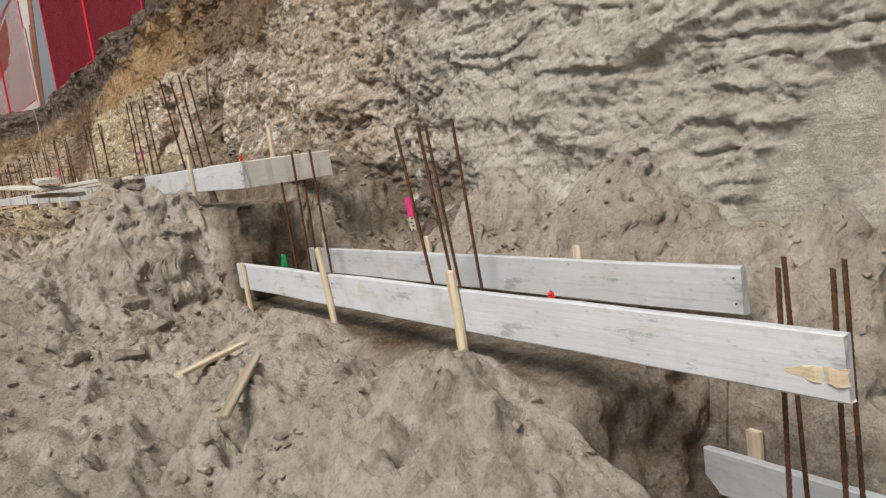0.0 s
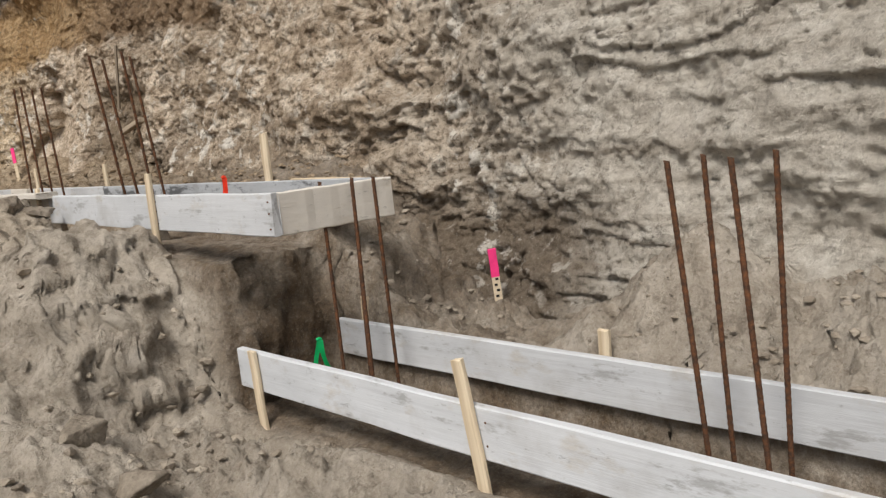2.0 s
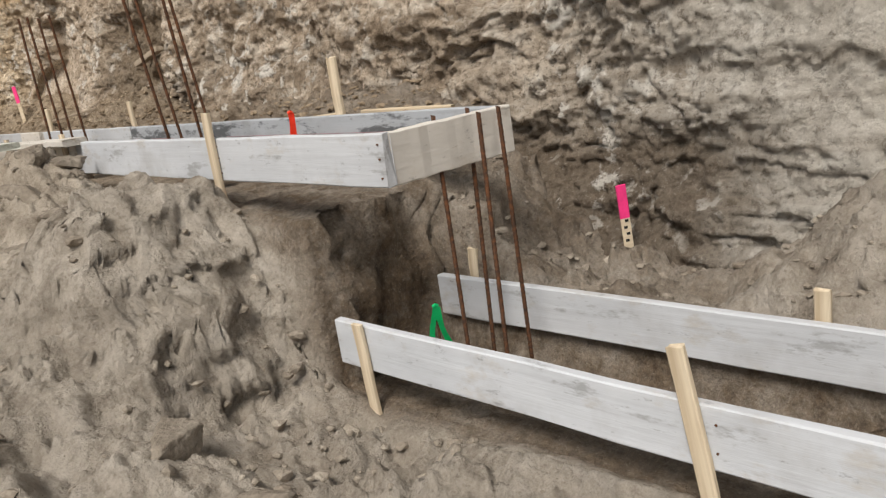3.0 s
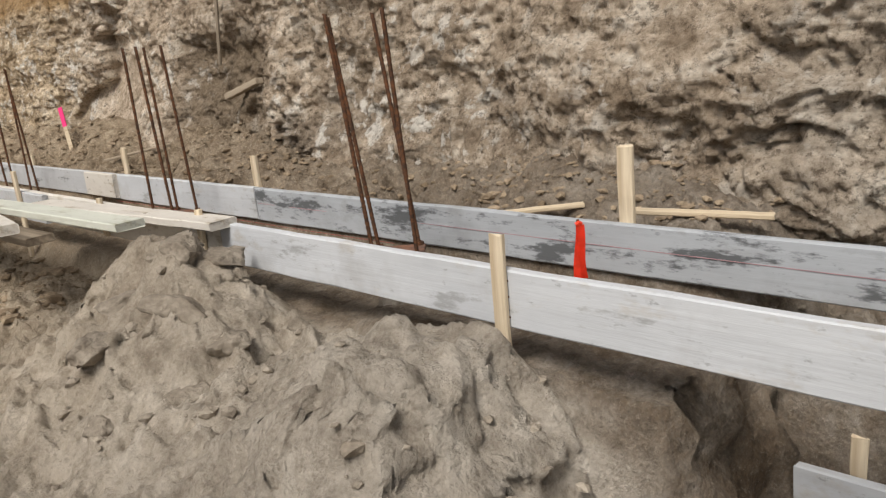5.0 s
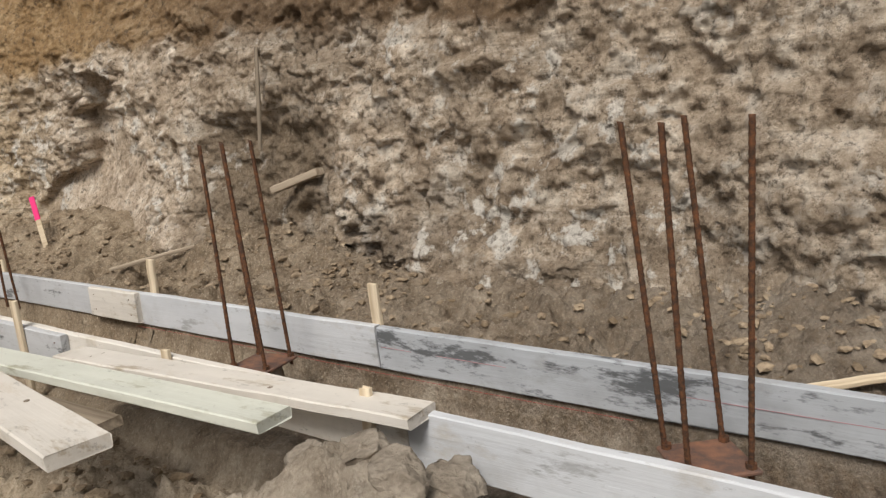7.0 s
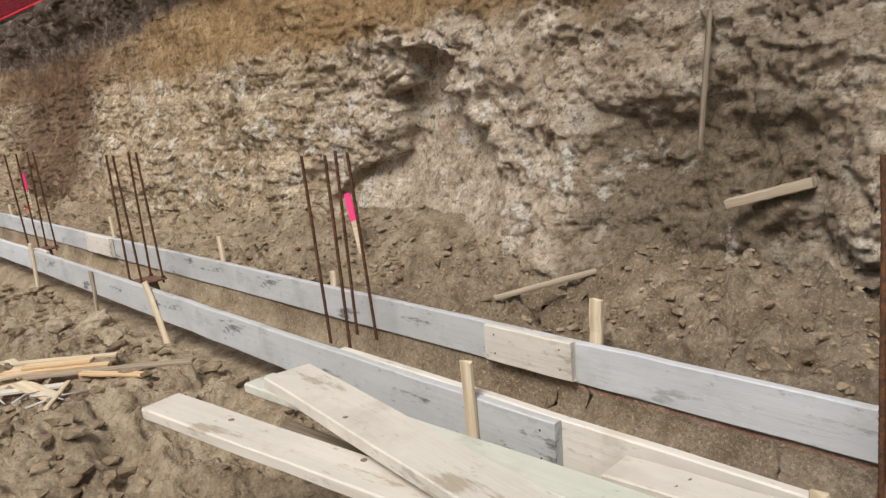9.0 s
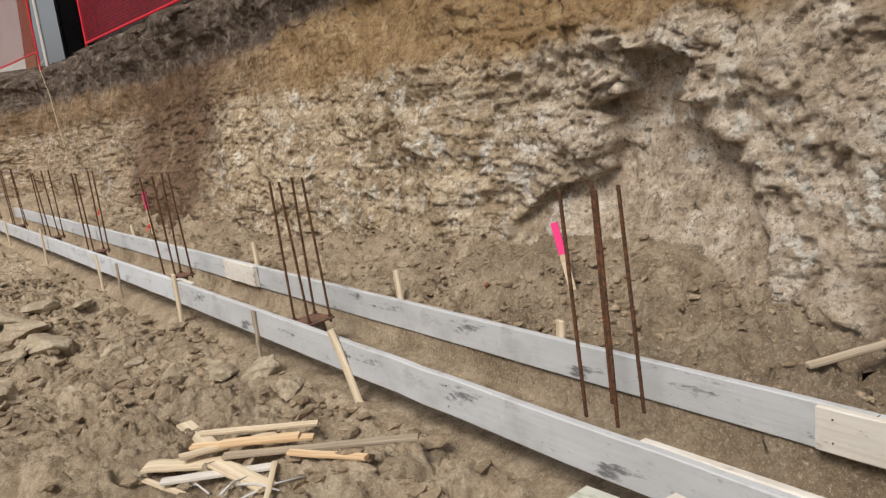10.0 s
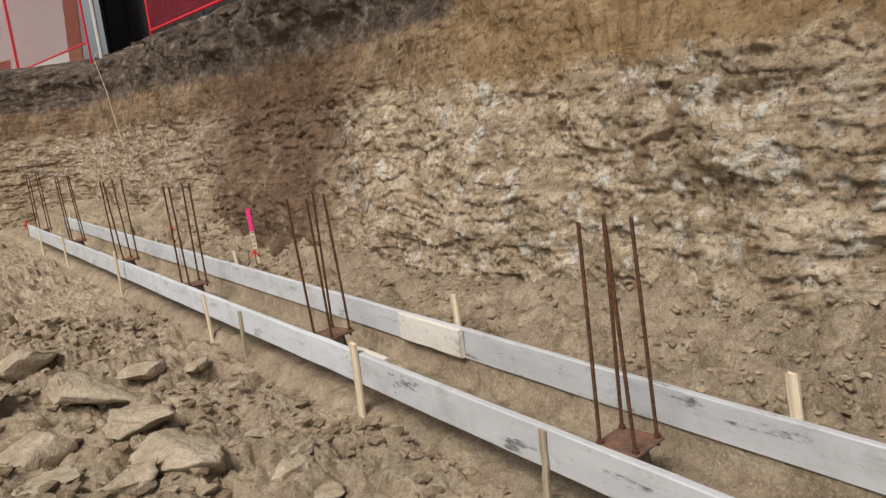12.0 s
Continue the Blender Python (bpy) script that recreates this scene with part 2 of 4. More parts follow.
def wood(name, dark, light, grain=34.0, smear=None, amount=0.0, film=None):
    """Timber whose grain runs along the local x axis; film: a cement-grey or white coat; smear: dark stains."""
    n = Nodes(name)
    fibre = n.noise(1.0, 6, 0.6, n.stretched((1.6, grain, grain)))
    blot = n.noise(3.0, 5, 0.6)
    c = n.ramp(fibre, (0.3, dark), (0.68, light))
    if film:
        c = n.mix(n.ramp(n.noise(1.0, 7, 0.7, n.stretched((3.5, 7, 7))), (0.30, 0.35), (0.46, 0.93)), c, film)
        c = n.mix(n.ramp(n.noise(1.0, 5, 0.65, n.stretched((1.2, 3, 3))), (0.45, 0.0), (0.65, 0.5)), c, tuple(0.72 * v for v in film))
        c = n.mix(n.ramp(n.noise(1.0, 6, 0.72, n.stretched((9, 26, 26))), (0.60, 0.0), (0.66, 0.6)), c, tuple(0.4 * v for v in film))
    if smear:
        at = 0.62 - 0.2 * amount
        c = n.mix(n.ramp(n.noise(1.0, 6, 0.72, n.stretched((2.4, 9, 9))), (at, 0.0), (at + 0.07, 0.85)), c, smear)
    c = n.mix(n.ramp(blot, (0.55, 0.0), (0.8, 0.35)), c, tuple(0.55 * v for v in dark))
    vary = n.tree.nodes.new("ShaderNodeObjectInfo").outputs["Random"]
    c = n.mix(n.math("MULTIPLY", vary, 0.22), c, tuple(0.6 * v for v in dark))
    return n.finish(c, 0.8, n.math("ADD", fibre, n.math("MULTIPLY", blot, 0.4)), 0.004, 0.7)


def plain(name, colour, rough=0.6, metal=0.0, var=0.3, scale=30.0, second=None):
    n = Nodes(name)
    f = n.noise(scale, 5, 0.65)
    c = n.mix(n.ramp(f, (0.4, 0.0), (0.68, 1.0)), colour, second or tuple(v * (1 - var) for v in colour))
    return n.finish(c, rough, f, 0.002, 0.5, metal)


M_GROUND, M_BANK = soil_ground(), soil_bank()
M_CLOD = soil_clod("dry_clay_lump", (0.42, 0.34, 0.235), (0.74, 0.635, 0.49))
M_CRUMB = soil_clod("crumbled_clay", (0.20, 0.145, 0.092), (0.52, 0.415, 0.295))
M_CLOD_GREY = soil_clod("grey_clay_lump", (0.28, 0.235, 0.185), (0.52, 0.46, 0.38))
M_PAINTED = wood("whitewashed_board", (0.30, 0.25, 0.19), (0.60, 0.54, 0.45), film=(0.66, 0.695, 0.745), smear=(0.36, 0.37, 0.385), amount=0.12)
M_GREY = wood("cement_grey_board", (0.20, 0.18, 0.16), (0.50, 0.48, 0.45), film=(0.62, 0.64, 0.67), smear=(0.10, 0.105, 0.11), amount=0.12)
M_STAINED = wood("stained_grey_board", (0.16, 0.15, 0.14), (0.42, 0.42, 0.42), film=(0.50, 0.53, 0.57), smear=(0.07, 0.075, 0.08), amount=0.42)
M_BARE = wood("weathered_plank", (0.40, 0.32, 0.22), (0.66, 0.57, 0.44), film=(0.78, 0.75, 0.70), smear=(0.42, 0.36, 0.28), amount=0.14)
M_GREEN = wood("treated_plank", (0.34, 0.34, 0.24), (0.56, 0.56, 0.44), film=(0.72, 0.74, 0.67), smear=(0.40, 0.39, 0.30), amount=0.12)
M_STAKE = wood("pine_stake", (0.50, 0.39, 0.26), (0.80, 0.69, 0.52))
M_FRESH = wood("fresh_pine", (0.56, 0.36, 0.19), (0.84, 0.64, 0.42))
M_STAKE_OLD = wood("grey_stake", (0.28, 0.22, 0.16), (0.52, 0.44, 0.34))
M_DIRTY = wood("dirty_wood", (0.14, 0.11, 0.08), (0.36, 0.30, 0.23))
M_RUST = plain("rusty_steel", (0.070, 0.043, 0.030), 0.85, 0.2, 0.5, 60, (0.20, 0.085, 0.04))
M_PLATE = plain("rusty_plate", (0.13, 0.085, 0.07), 0.8, 0.1, 0.4, 18, (0.27, 0.135, 0.085))
M_PINK = plain("pink_paint", (0.90, 0.05, 0.24), 0.55, 0.0, 0.15)
M_ORANGE = plain("orange_tape", (0.95, 0.07, 0.03), 0.45, 0.0, 0.2)
M_GREENTAPE = plain("green_tape", (0.01, 0.50, 0.16), 0.45, 0.0, 0.2)
M_FENCE = plain("red_netting", (0.28, 0.018, 0.035), 0.6, 0.0, 0.4, 8)
M_FRAME = plain("red_paint", (0.75, 0.03, 0.05), 0.45, 0.0, 0.2)
M_WHITE = plain("white_board", (0.58, 0.575, 0.57), 0.6, 0.0, 0.15, 5)
M_ASPHALT = plain("dark_cladding", (0.045, 0.042, 0.045), 0.8, 0.0, 0.4, 6)
M_BRICKY = plain("brown_cladding", (0.30, 0.13, 0.085), 0.8, 0.0, 0.4, 6)
M_ROPE = plain("twine", (0.55, 0.46, 0.32), 0.9)
M_ROOT = plain("root_bark", (0.10, 0.07, 0.045), 0.9)
M_CHALK = plain("red_chalk", (0.50, 0.30, 0.32), 0.9)
M_STRING = plain("red_string", (0.45, 0.10, 0.09), 0.8)
M_PURPLE = plain("purple_plastic", (0.20, 0.03, 0.13), 0.5)
M_INK = plain("black_ink", (0.02, 0.02, 0.02), 0.7)


# ---- mesh helpers ----
def raw_mesh(name, verts, faces, material, smooth=True):
    me = bpy.data.meshes.new(name)
    verts, faces = np.asarray(verts, np.float32), np.asarray(faces, np.int32)
    k = faces.shape[1]
    me.vertices.add(len(verts)), me.loops.add(faces.size), me.polygons.add(len(faces))
    me.vertices.foreach_set("co", verts.ravel())
    me.loops.foreach_set("vertex_index", faces.ravel())
    me.polygons.foreach_set("loop_start", np.arange(0, faces.size, k, dtype=np.int32))
    me.polygons.foreach_set("use_smooth", np.full(len(faces), smooth))
    me.materials.append(material)
    me.update(calc_edges=True)
    return me


def sheet_faces(rows, cols):
    i = np.arange(rows * cols).reshape(rows, cols)
    return np.stack([i[:-1, :-1], i[:-1, 1:], i[1:, 1:], i[1:, :-1]], -1).reshape(-1, 4)


def as_mesh(name, bm, material, smooth=False):
    me = bpy.data.meshes.new(name)
    bm.normal_update()
    bm.to_mesh(me)
    bm.free()
    me.materials.append(material)
    if smooth:
        me.polygons.foreach_set("use_smooth", np.ones(len(me.polygons), bool))
    return me


def part(name, bm, material, parent, label="", smooth=False):
    ob = new(name, as_mesh(name, bm, material, smooth))
    ob.parent = parent
    if label:
        tagged(ob, label)
    return ob


def timber(length, height, thick, seed=0, wear=0.003, bow=0.0, taper=0.0, cuts=14):
    """A board along +x from 0 to length, thick in y, its top at z = 0, with rounded edges, a slight warp and worn ends."""
    rnd = random.Random(seed)
    bm = bmesh.new()
    r = min(0.005, thick * 0.2)
    ring = [(r, 0), (thick - r, 0), (thick, -r), (thick, -height + r), (thick - r, -height), (r, -height), (0, -height + r), (0, -r)]
    rows = []
    for i in range(cuts + 1):
        t = i / cuts
        x = length * t
        k = 1.0
        if taper and t < taper:
            k = 0.18 + 0.82 * t / taper
        dy = bow * math.sin(math.pi * t) + rnd.uniform(-wear, wear)
        dz = rnd.uniform(-wear, wear) * 0.7
        row = []
        for (y, z) in ring:
            yy, zz = thick / 2 + (y - thick / 2) * k, -height / 2 + (z + height / 2) * k
            e = rnd.uniform(-wear, wear) * (2.0 if i in (0, cuts) else 0.5)
            row.append(bm.verts.new((x + e, yy + dy + rnd.uniform(-wear, wear) * 0.3, zz + dz + rnd.uniform(-wear, wear) * 0.4)))
        rows.append(row)
    for a, b in zip(rows, rows[1:]):
        for j in range(8):
            bm.faces.new((a[j], a[(j + 1) % 8], b[(j + 1) % 8], b[j]))
    bm.faces.new(list(reversed(rows[0])))
    bm.faces.new(rows[-1])
    bmesh.ops.recalc_face_normals(bm, faces=bm.faces)
    return bm


def tube(points, radius, sides=6, cap=True):
    bm = bmesh.new()
    rows = []
    for i, p in enumerate(points):
        a, b = Vector(points[max(i - 1, 0)]), Vector(points[min(i + 1, len(points) - 1)])
        d = (b - a).normalized()
        s = d.orthogonal().normalized()
        if rows:
            s = (last - last.dot(d) * d).normalized()
        last = s
        u = d.cross(s)
        rr = radius[i] if isinstance(radius, (list, tuple)) else radius
        rows.append([bm.verts.new(Vector(p) + rr * (math.cos(k * math.tau / sides) * s + math.sin(k * math.tau / sides) * u)) for k in range(sides)])
    for a, b in zip(rows, rows[1:]):
        for j in range(sides):
            bm.faces.new((a[j], a[(j + 1) % sides], b[(j + 1) % sides], b[j]))
    if cap:
        bm.faces.new(list(reversed(rows[0])))
        bm.faces.new(rows[-1])
    return bm


def thing(name, bm, material, m, label, category, group="", smooth=False):
    ob = new(name, as_mesh(name, bm, material, smooth))
    ob.matrix_world = m
    return tagged(ob, label, category, group)


# ---- the ground ----
WALK_Y = [-30, -9, -5, -3, -2, -0.4, 0.9, 2.7, 4.4, 7, 12, 30]
WALK_Z = [-2.2, -1.8, -1.55, -1.42, -1.27, -0.95, -0.70, -0.56, -0.46, -0.36, -0.33, -0.3]
SIDE_Y = [-30, -9, -4.5, -3.6, -2.6, -1.2, 0.2, 0.5, 0.8, 1.15, 1.9, 2.4, 3.1, 3.7, 5, 8, 12, 30]
SIDE_Z = [-2.3, -1.9, -1.65, -1.35, -1.0, -0.97, -1.05, -0.95, -0.5, -0.24, -0.40, -0.34, -0.40, -0.48, -0.42, -0.31, -0.41, -0.36]
INNER_Y = [-30, -3.25, -3.0, 0.5, 0.62, 30]
INNER_Z = [-1.78, -1.75, -1.03, -1.03, -0.33, -0.32]
BACK_Y = [-30, -4.3, -2.9, -0.05, 0.4, 0.85, 1.4, 30]
BACK_Z = [-1.6, -1.35, -0.82, -0.72, -0.42, -0.10, -0.045, -0.035]
END_Y = 25.0
TOP_Z = 2.75


def ground_z(x, y, rough=True):
    x, y = np.asarray(x, float), np.asarray(y, float)
    yy = y + 0.10 * vnoise(x * 2.1, y * 2.1, 5)
    walk_z, side = np.interp(yy, WALK_Y, WALK_Z), np.interp(yy, SIDE_Y, SIDE_Z)
    inner, back = np.interp(y, INNER_Y, INNER_Z), np.interp(yy, BACK_Y, BACK_Z)
    z = walk_z + (side - walk_z) * step(-1.15, -0.25, x)
    z = z + bump_at(x, y, -0.30, 2.72, 0.30, 0.42, 0.30) + bump_at(x, y, -0.62, 2.35, 0.42, 0.5, 0.18)
    z = z + bump_at(x, y, -0.55, 1.15, 0.42, 0.35, 0.22) + bump_at(x, y, -0.75, 4.9, 0.35, 0.8, -0.08) + bump_at(x, y, -0.85, 7.5, 0.55, 0.7, 0.13)
    z = z + bump_at(x, y, -0.22, -2.55, 0.25, 0.35, 0.10) + bump_at(x, y, -0.10, -1.75, 0.22, 0.35, -0.14)
    z = z + (inner - z) * step(-0.04, 0.05, x)
    z = z + (back - z) * step(0.60, 0.70, x)
    z = z + (x > 0.68) * 0.10 * step(0.8, 1.5, x) * step(0.2, 1.5, y)
    # cones of slipped sand at the bank's foot
    for cy, h, r in ((-1.30, 0.50, 0.62), (-2.30, 0.60, 0.62), (-3.4, 0.48, 0.7)):
        away = np.hypot((x - 1.22) / 0.62, (y - cy) / r) + 0.08 * vnoise(x * 3, y * 3, 71)
        z = z + (x > 0.68) * h * np.maximum(1 - away, 0)
    z = z + bump_at(x, y, 1.55, 7.3, 0.40, 1.0, 0.20) + bump_at(x, y, 1.4, 9.3, 0.3, 0.8, 0.12) - bump_at(x, y, 1.1, 14.4, 0.22, 0.6, 0.13) + bump_at(x, y, 1.4, 5.0, 0.35, 0.6, 0.15) - bump_at(x, y, 1.02, 5.66, 0.10, 0.13, 0.16)
    # rise behind the bank's face and at the far end
    z = z + (TOP_Z + 0.06 - z) * np.maximum(step(1.95, 2.35, x), step(END_Y + 0.6, END_Y + 1.0, y))
    if rough:
        heap = bump_at(x, y, -0.80, 7.5, 0.5, 0.6, 0.6)
        flat = step(2.0, 2.4, x)
        inside = step(-0.16, -0.02, x) * step(0.80, 0.70, x)
        amp = (1 - heap) * (1 - 0.72 * inside) * (1 - 0.5 * flat) * step(-4.2, -2.7, x) * step(-6.6, -5.0, y) * (1 - 0.8 * step(18, 27, y))
        wx, wy = x + 0.10 * fbm(x * 3, y * 3, 3, 60), y + 0.10 * fbm(x * 3 + 40, y * 3, 3, 62)
        broken = 0.16 + 0.84 * step(-0.05, 0.45, fbm(x * 1.1, y * 1.1, 3, 8))
        p1, e1 = facets(wx * 3.3, wy * 3.3, 31)
        p2, e2 = facets(wx * 7.5, wy * 7.5, 35)
        p3, e3 = facets(wx * 17, wy * 17, 39)
        north = step(4.0, 9.0, y) * step(-0.1, -0.7, x)
        clumps = 0.080 * p1 * (1 - 0.45 * north) * step(0.0, 0.16, e1) - 0.02 * (1 - step(0.0, 0.10, e1)) + 0.036 * p2 * step(0.0, 0.2, e2) * (1 - 0.55 * north) + 0.016 * p3 * step(0.0, 0.2, e3)
        p4, e4 = facets(wx * 1.7, wy * 2.2, 77)
        slabs = np.maximum(p4 + 0.15, 0) * step(0.0, 0.12, e4)
        rows = fbm(x * 1.3, y * 1.3, 3, 3) * 0.050 + (0.5 - np.abs(fbm(x * 3.6, y * 3.6, 5, 11, 0.55))) * 0.095
        fine = (0.3 - np.abs(fbm(x * 19, y * 19, 3, 21, 0.6))) * 0.020
        z = z + amp * (rows - 0.015 + fine + clumps * broken + 0.09 * slabs * north)
    return z


def bank_x(z):
    return 1.43 + 0.17 * z


def lines(stops):
    out = []
    for a, b, d in stops:
        out.append(np.arange(a, b, d))
    return np.concatenate(out)


gx = lines([(-60, -12, 4.0), (-12, -4, 0.4), (-4, -2.6, 0.08), (-2.6, -1.4, 0.035), (-1.4, 0.0, 0.013), (0.0, 1.7, 0.02), (1.7, 3, 0.06), (3, 12, 0.6), (12, 64, 4.0)])
gy = lines([(-60, -12, 4.0), (-12, -6, 0.3), (-6, -4.6, 0.06), (-4.6, 12.6, 0.015), (12.6, 18, 0.035), (18, 28, 0.07), (28, 40, 0.6), (40, 84, 4.0)])
GX, GY = np.meshgrid(gx, gy)
GZ = ground_z(GX, GY)
FLAT_Z = ground_z(GX, GY, False)
steep = np.hypot(*[np.gradient(FLAT_Z, a, axis=k) for a, k in ((gy, 0), (gx, 1))])
crag = step(0.35, 1.3, steep) * (GX < 1.8) * (GX > -3) * (np.abs(GX - 0.02) > 0.07)
q1, r1 = facets(GX * 6 + 0.4 * fbm(GX * 4, GY * 4, 2, 201), GZ * 8 + GY * 3, 203)
GY = GY + crag * (-0.030 * q1 - 0.05 * fbm(GX * 5, GZ * 7, 4, 211))
GX = GX + crag * (GX < -0.1) * 0.04 * fbm(GY * 5 + 7, GZ * 7, 4, 221)
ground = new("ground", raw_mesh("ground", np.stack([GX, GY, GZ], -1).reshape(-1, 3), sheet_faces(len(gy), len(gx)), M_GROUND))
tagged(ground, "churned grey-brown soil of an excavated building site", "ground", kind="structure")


# ---- the cut bank ----
def bank_sheet():
    u = lines([(-30, -6, 0.3), (-6, -3.8, 0.03), (-3.8, 13.5, 0.0125), (13.5, END_Y + 4, 0.03), (END_Y + 4, END_Y + 30, 0.4)])
    v = np.linspace(-1.5, TOP_Z + 0.12, 340)
    U, V = np.meshgrid(u, v)
    radius = 2.0
    bend = np.clip((U - (END_Y - radius)) / radius, 0, math.pi / 2)
    past = np.maximum(U - (END_Y - radius) - radius * math.pi / 2, 0)
    straight = np.minimum(U, END_Y - radius)
    nx, ny = -np.cos(bend), -np.sin(bend)
    face = bank_x(V)
    cx, cy = 1.43 - radius, END_Y - radius
    X = np.where(bend > 0, cx + (radius + face - 1.43) * np.cos(bend) - past, face)
    Y = np.where(bend > 0, cy + (radius + face - 1.43) * np.sin(bend), straight)
    # kinds of ground along the face: sandy beds, crumbled clay, a slump, fresh blocks, thin beds
    ragged = 0.5 * fbm(U * 0.9, V * 1.3, 3, 4)
    south = step(0.1, -1.1, U + ragged)
    bedded = step(7.3, 8.3, U + 0.6 * ragged)
    crumbled = (1 - south) * (1 - bedded)
    slump = step(4.45, 4.75, U + 0.3 * ragged) * step(5.98, 5.72, U + 0.5 * ragged) * step(1.25, 0.85, V + 0.4 * ragged) * step(0.0, 0.3, V)
    ux, vy = U + 0.16 * fbm(U * 2.1, V * 2.1, 3, 42), V + 0.12 * fbm(U * 2.3 + 30, V * 2.3, 3, 44)
    sx, sy = U + 0.22 * fbm(U * 1.6, V * 3.0, 4, 46), V + 0.055 * fbm(U * 1.8 + 9, V * 3.5, 4, 48)
    base = 0.13 * fbm(U * 0.55, V * 0.7, 3, 51) + 0.05 * fbm(U * 1.7, V * 2.0, 3, 53)
    p1, e1 = facets(ux * 2.3, vy * 3.4, 61)
    p2, e2 = facets(ux * 5.0, vy * 7.0, 66)
    p3, e3 = facets(ux * 11, vy * 15, 71)
    p4, e4 = facets(ux * 23, vy * 29, 75)
    rough = 0.22 + 0.78 * step(-0.25, 0.3, fbm(U * 1.1, V * 1.3, 3, 81))
    rugged = rough * (1 - 0.80 * slump)
    lumps = 0.036 * p1 * step(0.0, 0.25, e1) * (1 - 0.6 * slump) + rugged * (0.036 * p2 * step(0.0, 0.14, e2) + 0.026 * p3 * step(0.0, 0.16, e3) + 0.014 * p4)
    knobs = 0.050 * (0.5 - np.abs(fbm(U * 3.4, V * 4.2, 5, 85, 0.58)))
    # beds: long broken slabs over short ones
    b1, g1 = facets(sx * 1.15, sy * 8.2, 301)
    b2, g2 = facets(sx * 2.9, sy * 15, 305)
    b3, g3 = facets(sx * 7, sy * 30, 309)
    slabs = 0.024 * b1 * step(0.0, 0.10, g1) + 0.018 * b2 * rough + 0.009 * b3
    broad, g4 = facets(sx * 0.75 + 4, sy * 6.0 + 0.25 * U, 321)
    tiers = sy * 7.5 + 0.5 * fbm(U * 0.8, V * 1.1, 3, 91)
    ledge = (1 - (tiers - np.floor(tiers))) ** 1.5 - 0.4
    worn = step(-0.25, 0.25, fbm(U * 0.9, V * 1.4, 3, 95))
    d = crumbled * (lumps + knobs + 0.5 * slabs * rugged)
    d = d + bedded * (0.60 * slabs + 0.36 * lumps + 0.55 * knobs + 0.016 * ledge * worn)
    d = d + south * (0.040 * broad * step(0.0, 0.06, g4) + 0.6 * slabs + 0.030 * ledge * worn + 0.35 * lumps * worn + 0.6 * knobs)
    d = d + 0.012 * fbm(U * 22, V * 24, 3, 111, 0.65)
    d = d - slump * (0.11 + 0.02 * np.abs(vnoise(U * 9, V * 1.2, 115)))
    d = d * (1 - 0.45 * step(1.35, 1.6, V + 0.3 * ragged) * step(6.0, 7.0, U))
    # teeth marks of the digger
    tooth = np.abs(np.sin(U * 26 + 2 * vnoise(U * 0.9, V * 1.5, 7)))
    comb = step(1.35, 1.6, V) * step(2.2, 2.0, V) * step(0.05, 0.35, vnoise(U * 0.8, V * 1.0, 121))
    comb = comb + step(1.35, 1.55, U) * step(2.95, 2.7, U) * step(-0.08, 0.0, V) * step(0.24, 0.16, V)
    d = d * (1 - 0.5 * comb) - 0.032 * tooth * comb
    # hollow with a fan of slipped sand below its lip
    edge = 0.09 * fbm(U * 3, V * 3, 3, 125)
    north_lip = np.interp(V, [0.05, 0.30, 0.50, 0.67, 0.95, 1.05, 1.12, 1.36, 1.42], [8.40, 8.32, 8.02, 7.66, 7.58, 7.72, 7.44, 7.40, 7.25])
    south_lip = np.interp(V, [0.05, 0.72, 0.89, 1.13, 1.33, 1.42], [6.30, 6.56, 6.77, 6.91, 7.06, 7.18])
    hollow = step(0.02, -0.05, U - north_lip + edge) * step(-0.02, 0.10, U - south_lip + edge) * step(1.46, 1.38, V + edge)
    d = d * (1 - 0.72 * hollow) - hollow * (0.20 - 0.15 * step(1.1, 0.0, V))
    d = d + 0.06 * step(1.36, 1.46, V + edge) * step(1.75, 1.5, V) * step(0.8, 0.3, np.abs(U - 7.4))
    # broad flat face scraped at the south end
    scraped = step(-3.12, -3.26, U + 0.59 * V + 0.5 * edge) * step(0.14, 0.02, V + 0.5 * edge)
    d = d * (1 - 0.9 * scraped) - 0.07 * scraped
    # overhanging turf and topsoil
    lip = step(2.05, 2.35, V + 0.12 * fbm(U * 2, V, 2, 131))
    d = d + lip * (0.10 + 0.05 * fbm(U * 5, V * 7, 4, 133))
    d = d - 0.55 * step(TOP_Z - 0.12, TOP_Z + 0.12, V + 0.10 * fbm(U * 1.7, V * 0.2, 3, 141))
    d = d + 0.16 * step(0.05, -0.5, V) * step(-0.2, 1.0, U) * step(12.0, 9.0, U)
    X, Y = X + nx * (base + d), Y + ny * (base + d)
    # proud lumps sag, so that their undersides overhang
    Z = V - 0.12 * d * (V < TOP_Z - 0.2) * (V > 0.1) + 0.010 * fbm(U * 9, V * 9, 2, 151) + (V > TOP_Z - 0.15) * 0.08 * fbm(U * 1.1, U * 0.3, 3, 161)
    return raw_mesh("bank", np.stack([X, Y, Z], -1).reshape(-1, 3), sheet_faces(len(v), len(u))[:, ::-1], M_BANK)


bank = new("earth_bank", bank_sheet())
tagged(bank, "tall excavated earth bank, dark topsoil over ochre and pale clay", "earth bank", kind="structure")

# ---- formwork boards ----
W, H, T = 0.63, 0.184, 0.038
ALONG = 90


